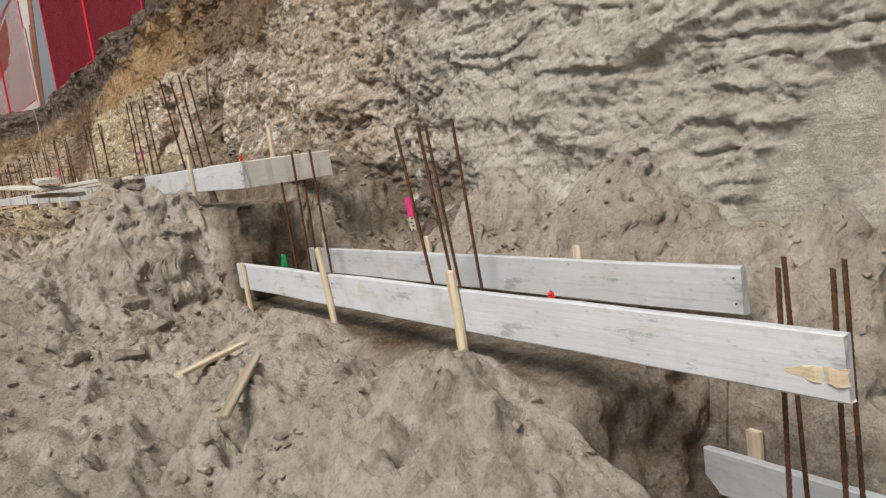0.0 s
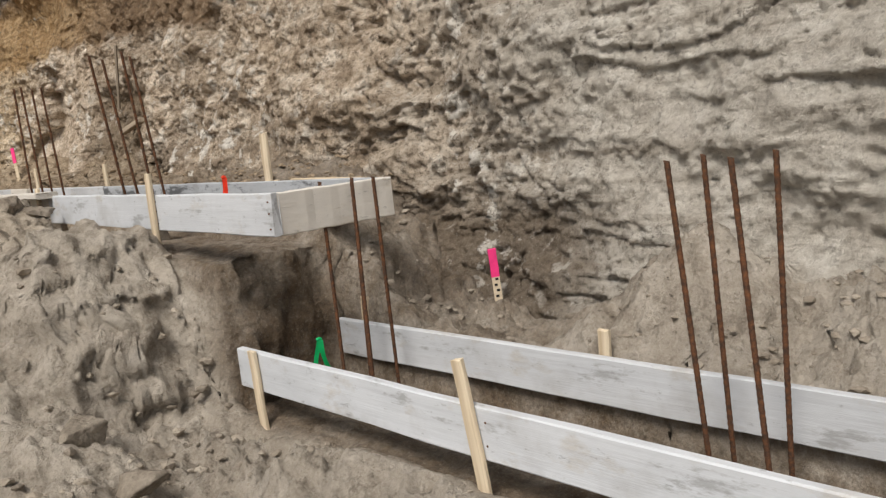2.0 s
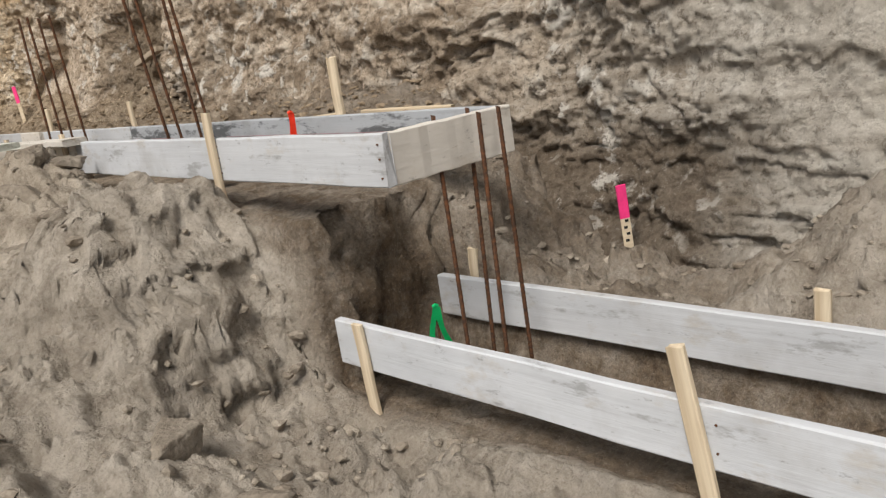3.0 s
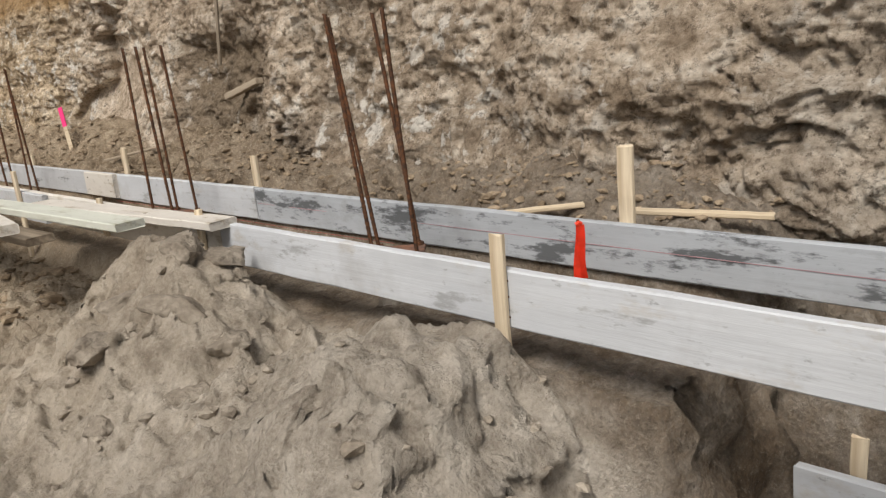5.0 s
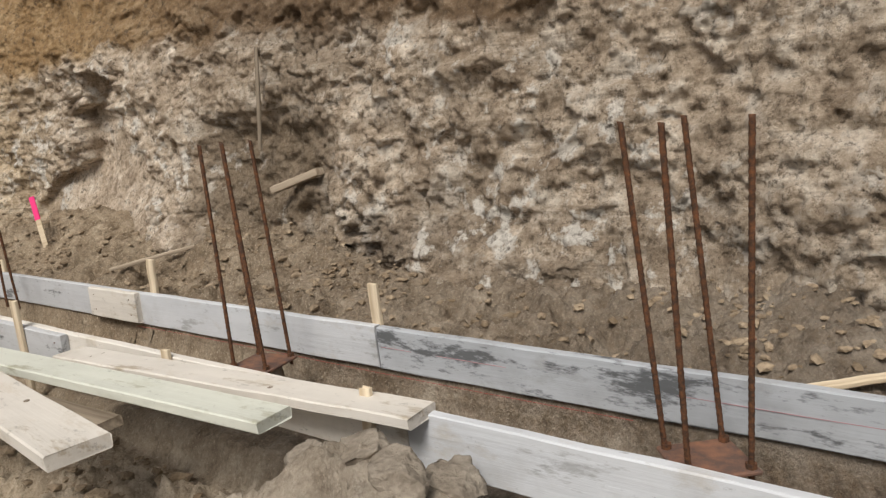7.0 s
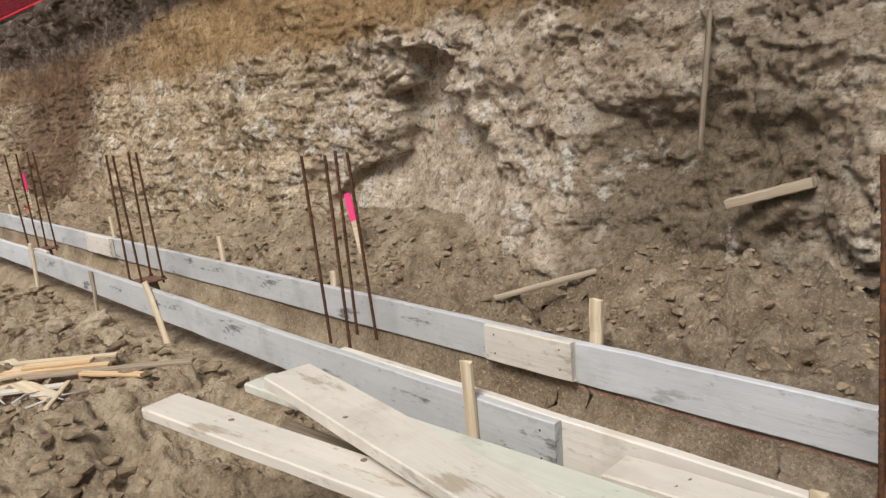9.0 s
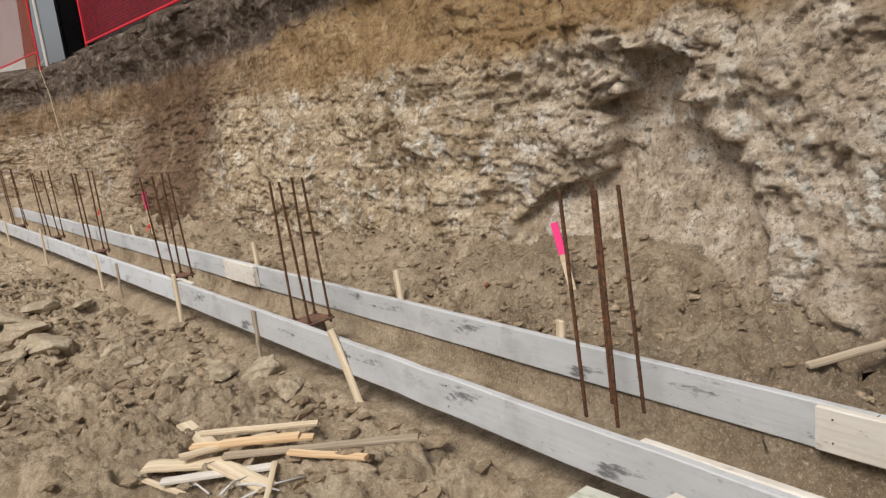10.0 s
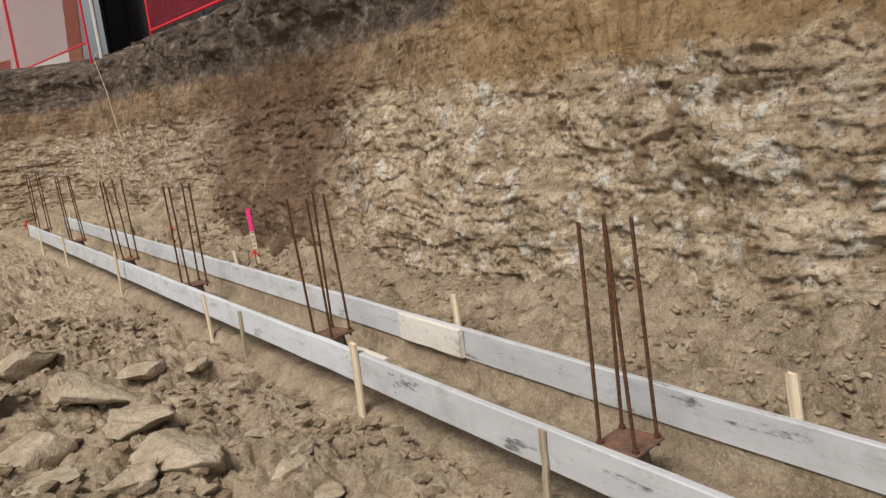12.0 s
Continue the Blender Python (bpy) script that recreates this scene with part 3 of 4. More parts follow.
def form_board(y0, y1, x, top, material, label, seed, bow=0.0, fall=0.0, yaw=0.0):
    """A form board along y; x: its western face."""
    bm = timber(y1 - y0, H, T, seed, 0.003, bow)
    return thing("form_board", bm, material, pose(x + T, y0, top, 0, fall, ALONG + yaw), label, "form board", "footing form boards")


form_board(0.0, 2.75, 0.0, 0, M_PAINTED, "whitewashed timber form board nailed to a stake", 1)
form_board(2.755, 6.07, 0.002, 0, M_BARE, "weathered bare timber form board beside stacked planks", 2)
form_board(4.82, 8.0, -T - 0.003, 0, M_GREY, "cement-grey timber form board lapped over the next one", 3, yaw=-0.35)
form_board(8.005, 10.72, -0.018, 0, M_GREY, "cement-grey timber form board along the footing", 4, yaw=-0.35)
form_board(10.73, 15.5, 0.0, 0, M_PAINTED, "whitewashed timber form board along the footing", 5)
form_board(15.51, 21.3, 0.0, 0, M_PAINTED, "whitewashed timber form board along the footing", 6)
form_board(0.04, 3.45, W, 0, M_STAINED, "grey form board with black stains", 7)
form_board(3.46, 5.55, W, 0, M_PAINTED, "blue-white timber form board along the footing", 8)
form_board(5.56, 10.6, W, 0, M_GREY, "cement-grey timber form board below the bank", 9)
form_board(10.61, 15.6, W, 0, M_PAINTED, "whitewashed timber form board below the bank", 10)
form_board(15.61, 21.6, W, 0, M_PAINTED, "whitewashed timber form board below the bank", 11)
thing("form_board", timber(W - T + T, H, T, 12), M_BARE, pose(T, 0.0, 0, 0, 0, 0), "bare timber board closing the footing's stepped end", "form board", "footing form boards")
LOW = -0.725
form_board(-4.08, 0.46, 0.0, LOW + 0.065, M_PAINTED, "whitewashed form board of the lower footing, chipped end", 13, fall=0.85)
form_board(-3.37, 0.47, W - 0.04, LOW + 0.075, M_PAINTED, "blue-white form board of the lower footing", 14, fall=1.1)
form_board(-9.0, -3.15, W - 0.06, -1.40, M_PAINTED, "whitewashed form board of the lowest footing", 15)
form_board(-9.0, -3.2, 0.0, -1.40, M_PAINTED, "whitewashed form board of the lowest footing", 16)


def cleat(y0, y1, x, material, label, seed, top=0.004):
    ob = thing("splice_cleat", timber(y1 - y0, H - 0.01, T * 0.9, seed, 0.003, 0, 0, 4), material, pose(x + T * 0.9, y0, top, 0, 0, ALONG), label, "splice board", "splice boards")
    nails(ob, (0.06, y1 - y0 - 0.06), (-0.04, -0.13), 1, T * 0.9)
    return ob


def nails(board, xs, zs, face, thick=T):
    """Nail heads on a board; face: +1 on its western side, -1 on its eastern."""
    for x in xs:
        for z in zs:
            y0 = thick if face > 0 else 0.0
            part("nail", tube([(x, y0 - 0.004 * face, z), (x, y0 + 0.002 * face, z)], 0.004, 6), M_RUST, board)


boards = [o for o in scene.objects if o.name.startswith("form_board")]
nails(boards[0], (0.022, 1.10, 1.14), (-0.035, -0.085, -0.15), 1)
nails(boards[1], (1.22, 2.42), (-0.04, -0.14), 1)
for o in boards[2:6]:
    nails(o, (0.06, 2.3), (-0.04, -0.14), 1)
chalk = timber(3.38, 0.0025, 0.001, 60, 0.0004, 0, 0, 20)
chalk.transform(Matrix.Translation((0.01, T, -0.085)))
part("chalk_line", chalk, M_CHALK, boards[6], "faint red chalk line")
low = [o for o in boards if o.matrix_world.translation.z < -0.5]
nails(low[0], (1.72, 2.95, 4.36), (-0.05, -0.13), 1)
chip = timber(0.17, 0.045, 0.003, 61, 0.006, 0, 0.5, 8)
chip.transform(Matrix.Translation((0.17, T - 0.001, -0.09)) @ pose(0, 0, 0, 0, 0, 180) @ Matrix.Translation((0, -0.003, 0)))
part("split", chip, M_STAKE, low[0], "fresh split showing yellow wood")
nails(low[1], (0.03,), (-0.04, -0.14), 1)

cleat(5.25, 5.75, W - T * 0.9 - 0.002, M_BARE, "short bare board splicing two form boards", 21)
cleat(10.5, 11.15, W - T * 0.9 - 0.002, M_BARE, "short bare board splicing two form boards", 22)
cleat(10.45, 10.78, T + 0.002, M_BARE, "short bare board splicing two form boards", 24)


# ---- stakes ----
def stake(x, y, top, bottom, width=0.045, thick=0.022, lean=0.0, tip=0.0, yaw=0.0, material=None, seed=0, group="form stakes", label="sawn pine stake driven beside a form board"):
    """lean: degrees by which the head tips towards -y; tip: towards -x."""
    length = top - bottom + 0.12
    bm = timber(length, width, thick, seed, 0.0025, 0, 0.0, 5)
    m = Matrix.Translation((x, y, top)) @ pose(0, 0, 0, lean, -tip, 0) @ pose(0, 0, 0, 0, 0, yaw) @ pose(0, 0, 0, 0, 90, 0) @ Matrix.Translation((0, -thick / 2, width / 2))
    return thing("wooden_stake", bm, material or M_STAKE, m @ Matrix.Identity(4), label, "stake", group)


OUT, OUTB = -0.013, W + T + 0.014
FRONT = [(1.12, 0.11, -0.24, 0, 0.05), (2.9, 0.05, -0.10, 0, 0.045), (4.0, 0.03, -0.06, 6, 0.045), (5.19, 0.14, -0.4, 0, 0.05), (8.12, 0.05, -0.34, 29, 0.055), (9.16, 0.0, -0.25, 0, 0.035),
         (10.68, 0.06, -0.32, 0, 0.06), (12.35, -0.02, -0.4, 0, 0.04), (13.1, 0.0, -0.35, 9, 0.045), (15.75, 0.10, -0.30, 0, 0.05), (18.5, 0.03, -0.35, 3, 0.05), (20.3, 0.0, -0.4, 8, 0.05)]
for i, (y, top, bot, lean, wd) in enumerate(FRONT):
    old = i in (5, 7)
    out = OUT - (0.042 if 4.8 < y < 6 else 0.022 if y < 9 and y > 7 else 0.012 if y < 10 and y > 9 else 0)
    stake(out, y, top, bot, 0.03 if old else wd, 0.022, -lean, 0, 90, M_STAKE_OLD if old else M_STAKE, 100 + i, label="grey weathered stake against a form board" if old else "sawn pine stake nailed to a form board")
BACK = [(1.10, 0.27, 0, 0.06), (3.49, 0.17, 3, 0.05), (5.17, 0.185, -3, 0.06), (7.07, 0.08, -4, 0.055), (8.49, 0.175, 6, 0.05), (10.63, 0.185, 5, 0.05), (14.1, 0.12, 12, 0.05), (16.6, 0.04, 3, 0.05), (21.4, 0.1, 0, 0.05)]
for i, (y, top, lean, wd) in enumerate(BACK):
    stake(OUTB, y, top, -0.05, wd, 0.024, -lean, 0, 90, None, 130 + i, label="sawn pine stake behind a form board")
for i, (y, top, bot, lean, wd) in enumerate([(0.29, LOW + 0.01, -1.04, 4, 0.05), (-1.04, -0.55, -0.95, 10, 0.05), (-2.37, -0.60, -0.95, 3, 0.055)]):
    stake(OUT, y, top, bot, wd, 0.022, -lean, 0, 90, None, 150 + i, label="sawn pine stake nailed to the lower form board")
for i, (y, top) in enumerate([(0.3, LOW + 0.12), (-1.15, LOW + 0.12), (-2.45, LOW + 0.11)]):
    stake(W - 0.02 + T + 0.014, y, top, -0.85, 0.05, 0.024, 0, 0, 90, None, 160 + i, label="sawn pine stake behind the lower form board")
stake(W - 0.06 + T + 0.014, -3.35, -1.30, -1.5, 0.06, 0.03, 0, 0, 90, None, 170, label="short pine stake behind the lowest form board")


# ---- column dowels ----
def rebar(length):
    bm = bmesh.new()
    rows, sides, pitch = [], 7, 0.011
    count = int(length / pitch)
    for i in range(count + 1):
        r = 0.0078 + (0.0014 if i % 2 else 0.0)
        rows.append([bm.verts.new((r * math.cos(k * math.tau / sides), r * math.sin(k * math.tau / sides), pitch * i + 0.003 * math.sin(k * math.tau / sides))) for k in range(sides)])
    for a, b in zip(rows, rows[1:]):
        for j in range(sides):
            bm.faces.new((a[j], a[(j + 1) % sides], b[(j + 1) % sides], b[j]))
    bm.faces.new(rows[-1])
    return bm


bar_mesh = as_mesh("bar", rebar(0.98), M_RUST, True)


def dowels(x, y, z, lean, twist, seed, plate=True, label="four rusty ribbed dowels standing on a square steel plate"):
    rnd = random.Random(seed)
    base = new("rebar_dowels")
    base.matrix_world = pose(x, y, z, 0, 0, twist)
    tagged(base, label, "rebar", "column dowels along the footing")
    s = 0.085
    for sx, sy in ((-s, -s), (s, -s), (s, s), (-s, s)):
        b = new("bar", bar_mesh)
        b.parent = base
        b.matrix_local = pose(sx, sy, -0.03, rnd.uniform(-1.6, 1.6) + lean, rnd.uniform(-1.6, 1.6), rnd.uniform(0, 90))
    if plate:
        bm = bmesh.new()
        bmesh.ops.create_cube(bm, size=1)
        bmesh.ops.scale(bm, vec=(0.215, 0.215, 0.014), verts=bm.verts)
        bmesh.ops.bevel(bm, geom=bm.edges[:], offset=0.004, segments=1, affect="EDGES")
        part("plate", bm, M_PLATE, base, "rusty square steel plate")
        for sx, sy in ((-s, -s), (s, -s), (s, s), (-s, s)):
            part("collar", tube([(sx, sy, 0.005), (sx, sy, 0.022)], 0.016, 6), M_RUST, base)
        part("pedestal", tube([(0, 0, -0.24), (0, 0, -0.008)], [0.11, 0.075], 8), M_GROUND, base, "lump of soil under the plate")
    return base


for i, (x, y) in enumerate([(0.33, 1.95), (0.36, 3.88), (0.38, 6.50), (0.31, 9.0), (0.31, 11.55), (0.29, 14.2), (0.28, 16.45), (0.29, 19.1), (0.25, 21.4)]):
    dowels(x, y, -0.13, -4.5 if i == 0 else -2.0, [42, 12, 0, 8, 15, 5, 10, 0, 5][i], 200 + i, i != 2, "four rusty ribbed dowels set in the footing trench" if i == 2 else "four rusty ribbed dowels standing on a square steel plate")
for i, (x, y, z) in enumerate([(0.38, -0.06, -0.93), (0.38, -1.84, -0.89), (0.33, -3.8, -1.5)]):
    dowels(x, y, z, -4.0 if i == 1 else -0.5, (10, 5, 12)[i], 220 + i, False, "four rusty ribbed dowels set in the lower footing trench")

# ---- survey lath and tape ----
def survey_lath(x, y, z, height, lean, tip, seed, marks):
    base = new("survey_stake")
    base.matrix_world = pose(x, y, z, lean, tip, 0)
    tagged(base, "wooden survey lath with a bright pink painted head", "survey stake", "pink survey stakes")
    w, t = 0.042, 0.011
    low = timber(height * 0.55 + 0.08, w, t, seed, 0.001, 0, 0, 3)
    low.transform(pose(0, -t / 2, -0.08) @ pose(0, 0, 0, 0, -90, 0) @ Matrix.Translation((0, 0, w / 2)))
    part("lath", low, M_STAKE, base)
    head = timber(height * 0.45, w + 0.001, t + 0.001, seed + 1, 0.001, 0, 0, 3)
    head.transform(pose(0, -t / 2, height * 0.55) @ pose(0, 0, 0, 0, -90, 0) @ Matrix.Translation((0, 0, w / 2)))
    part("painted_head", head, M_PINK, base, "bright pink painted head")
    for k in range(marks):
        bm = bmesh.new()
        bmesh.ops.create_cube(bm, size=1)
        bmesh.ops.scale(bm, vec=(0.016, 0.002, 0.012), verts=bm.verts)
        bmesh.ops.translate(bm, vec=(0.004 * (-1) ** k, -t / 2 - 0.001, height * (0.52 - 0.09 * k)), verts=bm.verts)
        part("ink_mark", bm, M_INK, base)
    return base


survey_lath(1.20, -0.14, -0.76, 0.33, 0, -4, 300, 4).rotation_euler.z = radians(-40)
survey_lath(1.16, 7.42, 0.05, 0.42, -12, -12, 302, 0).rotation_euler.z = radians(-50)
survey_lath(0.95, 14.2, -0.02, 0.50, 0, -3, 304, 5).rotation_euler.z = radians(-40)


def tape(name, x, y, top, drop, material, label, seed, spread=0.02):
    """A strip of marking tape tied to a thin steel pin, its two tails hanging."""
    rnd = random.Random(seed)
    base = new(name)
    base.matrix_world = Matrix.Translation((x, y, top))
    tagged(base, label, "marking tape")
    part("pin", tube([(0, 0, -drop - 0.12), (0, 0, 0.015)], 0.005, 6), M_RUST, base)
    for k in (-1, 1):
        bm = bmesh.new()
        rows = []
        for i in range(7):
            f = i / 6
            cx, cy = k * spread * f + 0.004 * math.sin(5 * f + seed), -0.012 - 0.006 * math.sin(4 * f * k)
            ww = 0.014 * (1.0 - 0.25 * math.sin(3 * f))
            rows.append([bm.verts.new((cx - ww, cy, -drop * f)), bm.verts.new((cx + ww, cy - 0.006, -drop * f))])
        for a, b in zip(rows, rows[1:]):
            bm.faces.new((a[0], a[1], b[1], b[0]))
        ext = bmesh.ops.solidify(bm, geom=bm.faces[:], thickness=0.0008)
        part("tail", bm, material, base)
    part("knot", tube([(-0.008, -0.008, 0), (0.0, -0.012, 0.006), (0.008, -0.008, 0)], 0.009, 6), material, base)
    base.rotation_euler.z = radians(-40)
    return base


tape("marking_tape", 0.42, 1.13, 0.045, 0.19, M_ORANGE, "orange-red marking tape tied to a steel pin in the trench", 1, 0.012)
tape("marking_tape", 0.24, 0.12, -0.70, 0.16, M_GREENTAPE, "green marking tape tied to a steel pin in the lower trench", 2, 0.035)
tape("marking_tape", 0.32, -2.62, -0.755, 0.08, M_ORANGE, "orange-red marking tape tied to a pin in the lower trench", 3, 0.03)
tape("marking_tape", 0.90, 14.12, 0.07, 0.06, M_ORANGE, "orange-red marking tape at the foot of a survey stake", 6, 0.05)
tape("marking_tape", 1.2, 17.6, 0.02, 0.08, M_ORANGE, "orange-red marking tape on a pin below the bank", 4, 0.03)
tape("marking_tape", 0.0, 21.35, 0.06, 0.14, M_ORANGE, "orange-red marking tape at the footing's far corner", 5, 0.03)


# ---- loose timber ----
def knots(ob, length, width, seed, count):
    """Dark knots in a plank's top face."""
    r = random.Random(seed)
    for _ in range(count):
        x, z, k = r.uniform(0.1, length - 0.1), r.uniform(-width + 0.025, -0.025), r.uniform(0.006, 0.011)
        bm = tube([(x, ob["thick"] - 0.002, z), (x, ob["thick"] + 0.0008, z)], k, 8)
        part("knot", bm, M_DIRTY, ob)


def plank(a, b, width, thick, material, label, seed, roll=0.0, group="loose planks by the footing", bow=0.0):
    """A plank lying with its broad face up from point a to point b (points on the middle of its top face)."""
    a, b = Vector(a), Vector(b)
    bm = timber((b - a).length, width, thick, seed, 0.0018 if width > 0.06 else 0.0012, 0, 0, 10)
    d = (b - a).normalized()
    side = Vector((0, 0, 1)).cross(d).normalized()
    up = d.cross(side)
    m = Matrix((d, side, up)).transposed().to_4x4()
    m.translation = a
    m = m @ pose(0, 0, 0, roll, 0, 0) @ pose(0, -width / 2, 0, 90, 0, 0)
    ob = thing("plank", bm, material, m @ Matrix.Translation((0, -thick, 0)), label, "plank", group)
    if width > 0.1:
        ob["thick"] = thick
        knots(ob, (b - a).length, width, seed, 4)
    return ob


plank((-0.03, 2.66, 0.028), (-0.16, 4.5, 0.01), 0.14, 0.038, M_BARE, "weathered plank lying on the form board's edge", 400)
plank((-0.28, 3.02, 0.045), (-0.46, 5.95, 0.04), 0.14, 0.038, M_GREEN, "greenish treated plank lying on a soil mound", 401)
plank((-0.75, 3.25, 0.10), (-0.53, 5.6, 0.17), 0.18, 0.045, M_BARE, "broad pale plank across other planks", 402)
plank((-0.55, 4.2, 0.03), (-0.90, 5.82, 0.13), 0.15, 0.04, M_BARE, "split pale plank propped on the soil", 403)
plank((-0.43, 3.75, -0.06), (-0.60, 5.6, -0.02), 0.14, 0.04, M_DIRTY, "dirty dark plank lying under others", 404)


def lath(a, b, width, thick, seed, label, material=None, group="scrap laths"):
    ob = plank(a, b, width, thick, material or M_STAKE, label, seed, 0, group)
    ob.name = "scrap_lath"
    return tagged(ob, category="scrap wood")


gz = lambda x, y: float(ground_z(x, y))


def lying(x0, y0, x1, y1, lift=0.03):
    """The two ends of a stick that lies on the ground's highest spots between them."""
    f = np.linspace(0, 1, 15)
    h = ground_z(x0 + (x1 - x0) * f, y0 + (y1 - y0) * f)
    a, b = float(h[:8].max()), float(h[7:].max())
    return (x0, y0, a + lift), (x1, y1, b + lift)


lath(*lying(0.72, 1.80, 1.0, 1.50), 0.04, 0.02, 410, "pale lath leaning on the form board's back edge")
lath(*lying(0.92, 1.22, 1.10, 0.74), 0.045, 0.022, 411, "pale lath lying on the soil below the bank")
lath(*lying(0.83, 5.90, 1.26, 5.60, 0.03), 0.045, 0.018, 412, "pointed pale lath lying below the bank", M_STAKE_OLD)
lath(*lying(-0.55, -1.10, -0.98, -1.40), 0.05, 0.022, 413, "pale lath lying on churned soil")
lath(*lying(-0.60, -1.42, -0.98, -2.0), 0.05, 0.022, 414, "grey lath lying on churned soil", M_STAKE_OLD)
rnd = random.Random(7)
HEAP = "heap of pine offcuts"
for i, (x0, y0, x1, y1, z, w, mat, lab) in enumerate([
        (-1.15, 7.98, -0.84, 7.68, 0.015, 0.10, M_STAKE, "broad pale pine offcut at the bottom of a heap"), (-0.94, 7.63, -0.88, 7.25, 0.02, 0.085, M_STAKE, "broad pale pine offcut at the bottom of a heap"),
        (-1.17, 7.68, -0.77, 7.42, 0.035, 0.05, M_BARE, "splintered pine offcut in a heap on the soil"), (-0.82, 8.39, -0.84, 7.86, 0.03, 0.085, M_STAKE, "broad pale pine offcut sticking out of a heap"),
        (-0.70, 7.40, -0.51, 7.07, 0.03, 0.04, M_FRESH, "fresh orange pine splinter in a heap"), (-0.91, 7.61, -0.25, 7.06, 0.055, 0.05, M_STAKE_OLD, "long grey pine lath across a heap of offcuts"),
        (-0.95, 7.91, -0.52, 7.51, 0.055, 0.05, M_FRESH, "fresh pine offcut in a heap on the soil"), (-0.87, 7.98, -0.44, 7.61, 0.075, 0.04, M_STAKE, "splintered pine offcut on top of a heap"),
        (-0.90, 7.65, -0.63, 7.42, 0.080, 0.06, M_FRESH, "fresh pine offcut on top of a heap"), (-0.96, 7.10, -0.76, 7.42, 0.02, 0.025, M_STAKE, "thin pine splinter beside a heap"),
        (-1.03, 7.84, -0.60, 7.74, 0.045, 0.045, M_STAKE, "splintered pine offcut in a heap on the soil"), (-1.20, 7.82, -1.08, 7.42, 0.03, 0.03, M_STAKE, "thin pine splinter beside a heap")]):
    p, q = lying(x0, y0, x1, y1, z)
    level = 0.5 * (p[2] + q[2])
    lath((x0, y0, level + rnd.uniform(-0.008, 0.008)), (x1, y1, level + rnd.uniform(-0.008, 0.008)), w, 0.018 if w > 0.03 else 0.01, 420 + i, lab, mat, HEAP)
for i, (x0, y0, x1, y1) in enumerate([(-1.01, 7.27, -0.73, 7.21), (-1.06, 7.66, -1.06, 7.42), (-0.96, 7.36, -0.86, 7.18), (-1.05, 7.32, -0.90, 7.39)]):
    p, q = lying(x0, y0, x1, y1, 0.012)
    bend = tuple(0.5 * (u + v) + (0.012 if k else 0.0) for k, (u, v) in enumerate(zip(p, q)))
    thing("twig", tube([p, bend, q], [0.006, 0.005, 0.004], 6), M_WHITE, Matrix.Identity(4), "bare white peeled twig beside a heap of offcuts", "twig", "white twigs", True)

# stubs and sticks caught in the bank
ob = lath((1.49, 5.02, 0.48), (1.55, 4.66, 0.58), 0.07, 0.045, 440, "weathered timber stub sticking out of the bank", M_STAKE_OLD, "wood in the bank")
ob = lath((1.60, 5.16, 1.33), (1.56, 5.20, 0.70), 0.028, 0.024, 441, "thin grey stick standing against the bank", M_DIRTY, "wood in the bank")

# ---- clods ----
def ball_template(divisions):
    bm = bmesh.new()
    bmesh.ops.create_icosphere(bm, subdivisions=divisions, radius=1.0)
    v = np.array([p.co[:] for p in bm.verts])
    f = np.array([[q.index for q in p.verts] for p in bm.faces])
    bm.free()
    return v, f


BALL_V, BALL_F = ball_template(3)
SMALL_V, SMALL_F = ball_template(1)
rng = np.random.default_rng(3)


def clod_shape(seed, flat=0.6, blocky=0.35, ball=None):
    r = np.random.default_rng(seed)
    v = (BALL_V if ball is None else ball).copy()
    for _ in range(9):
        n = r.normal(size=3)
        n /= np.linalg.norm(n)
        cut = r.uniform(0.45, 0.85)
        over = np.maximum(v @ n - cut, 0)
        v -= over[:, None] * n * (1 - blocky * 0.2)
    v += (0.012 if ball is None else 0.06) * r.normal(size=v.shape)
    v *= np.array([1, r.uniform(0.55, 0.9), flat * r.uniform(0.6, 1.0)])
    return v


ROCK_V, ROCK_F = ball_template(4)


def rock_shape(seed, length, width, height):
    """An angular block: a ball cut by many planes, with a finely uneven skin."""
    r = np.random.default_rng(seed)
    v = ROCK_V.copy()
    for k in range(15):
        n = r.normal(size=3) * np.array([1, 1, 0.7 if k % 3 else 2.5])
        n /= np.linalg.norm(n)
        over = np.maximum(v @ n - r.uniform(0.38, 0.72), 0)
        v -= over[:, None] * n
    skin = 0.10 * fbm(v[:, 0] * 4 + seed, v[:, 1] * 4 + v[:, 2] * 3, 4, seed) + 0.02 * fbm(v[:, 2] * 11, v[:, 0] * 8 - v[:, 1] * 9, 2, seed + 9)
    v = v * (1 + skin)[:, None]
    v /= np.abs(v).max(0)
    return v * np.array([length, width, height]) / 2


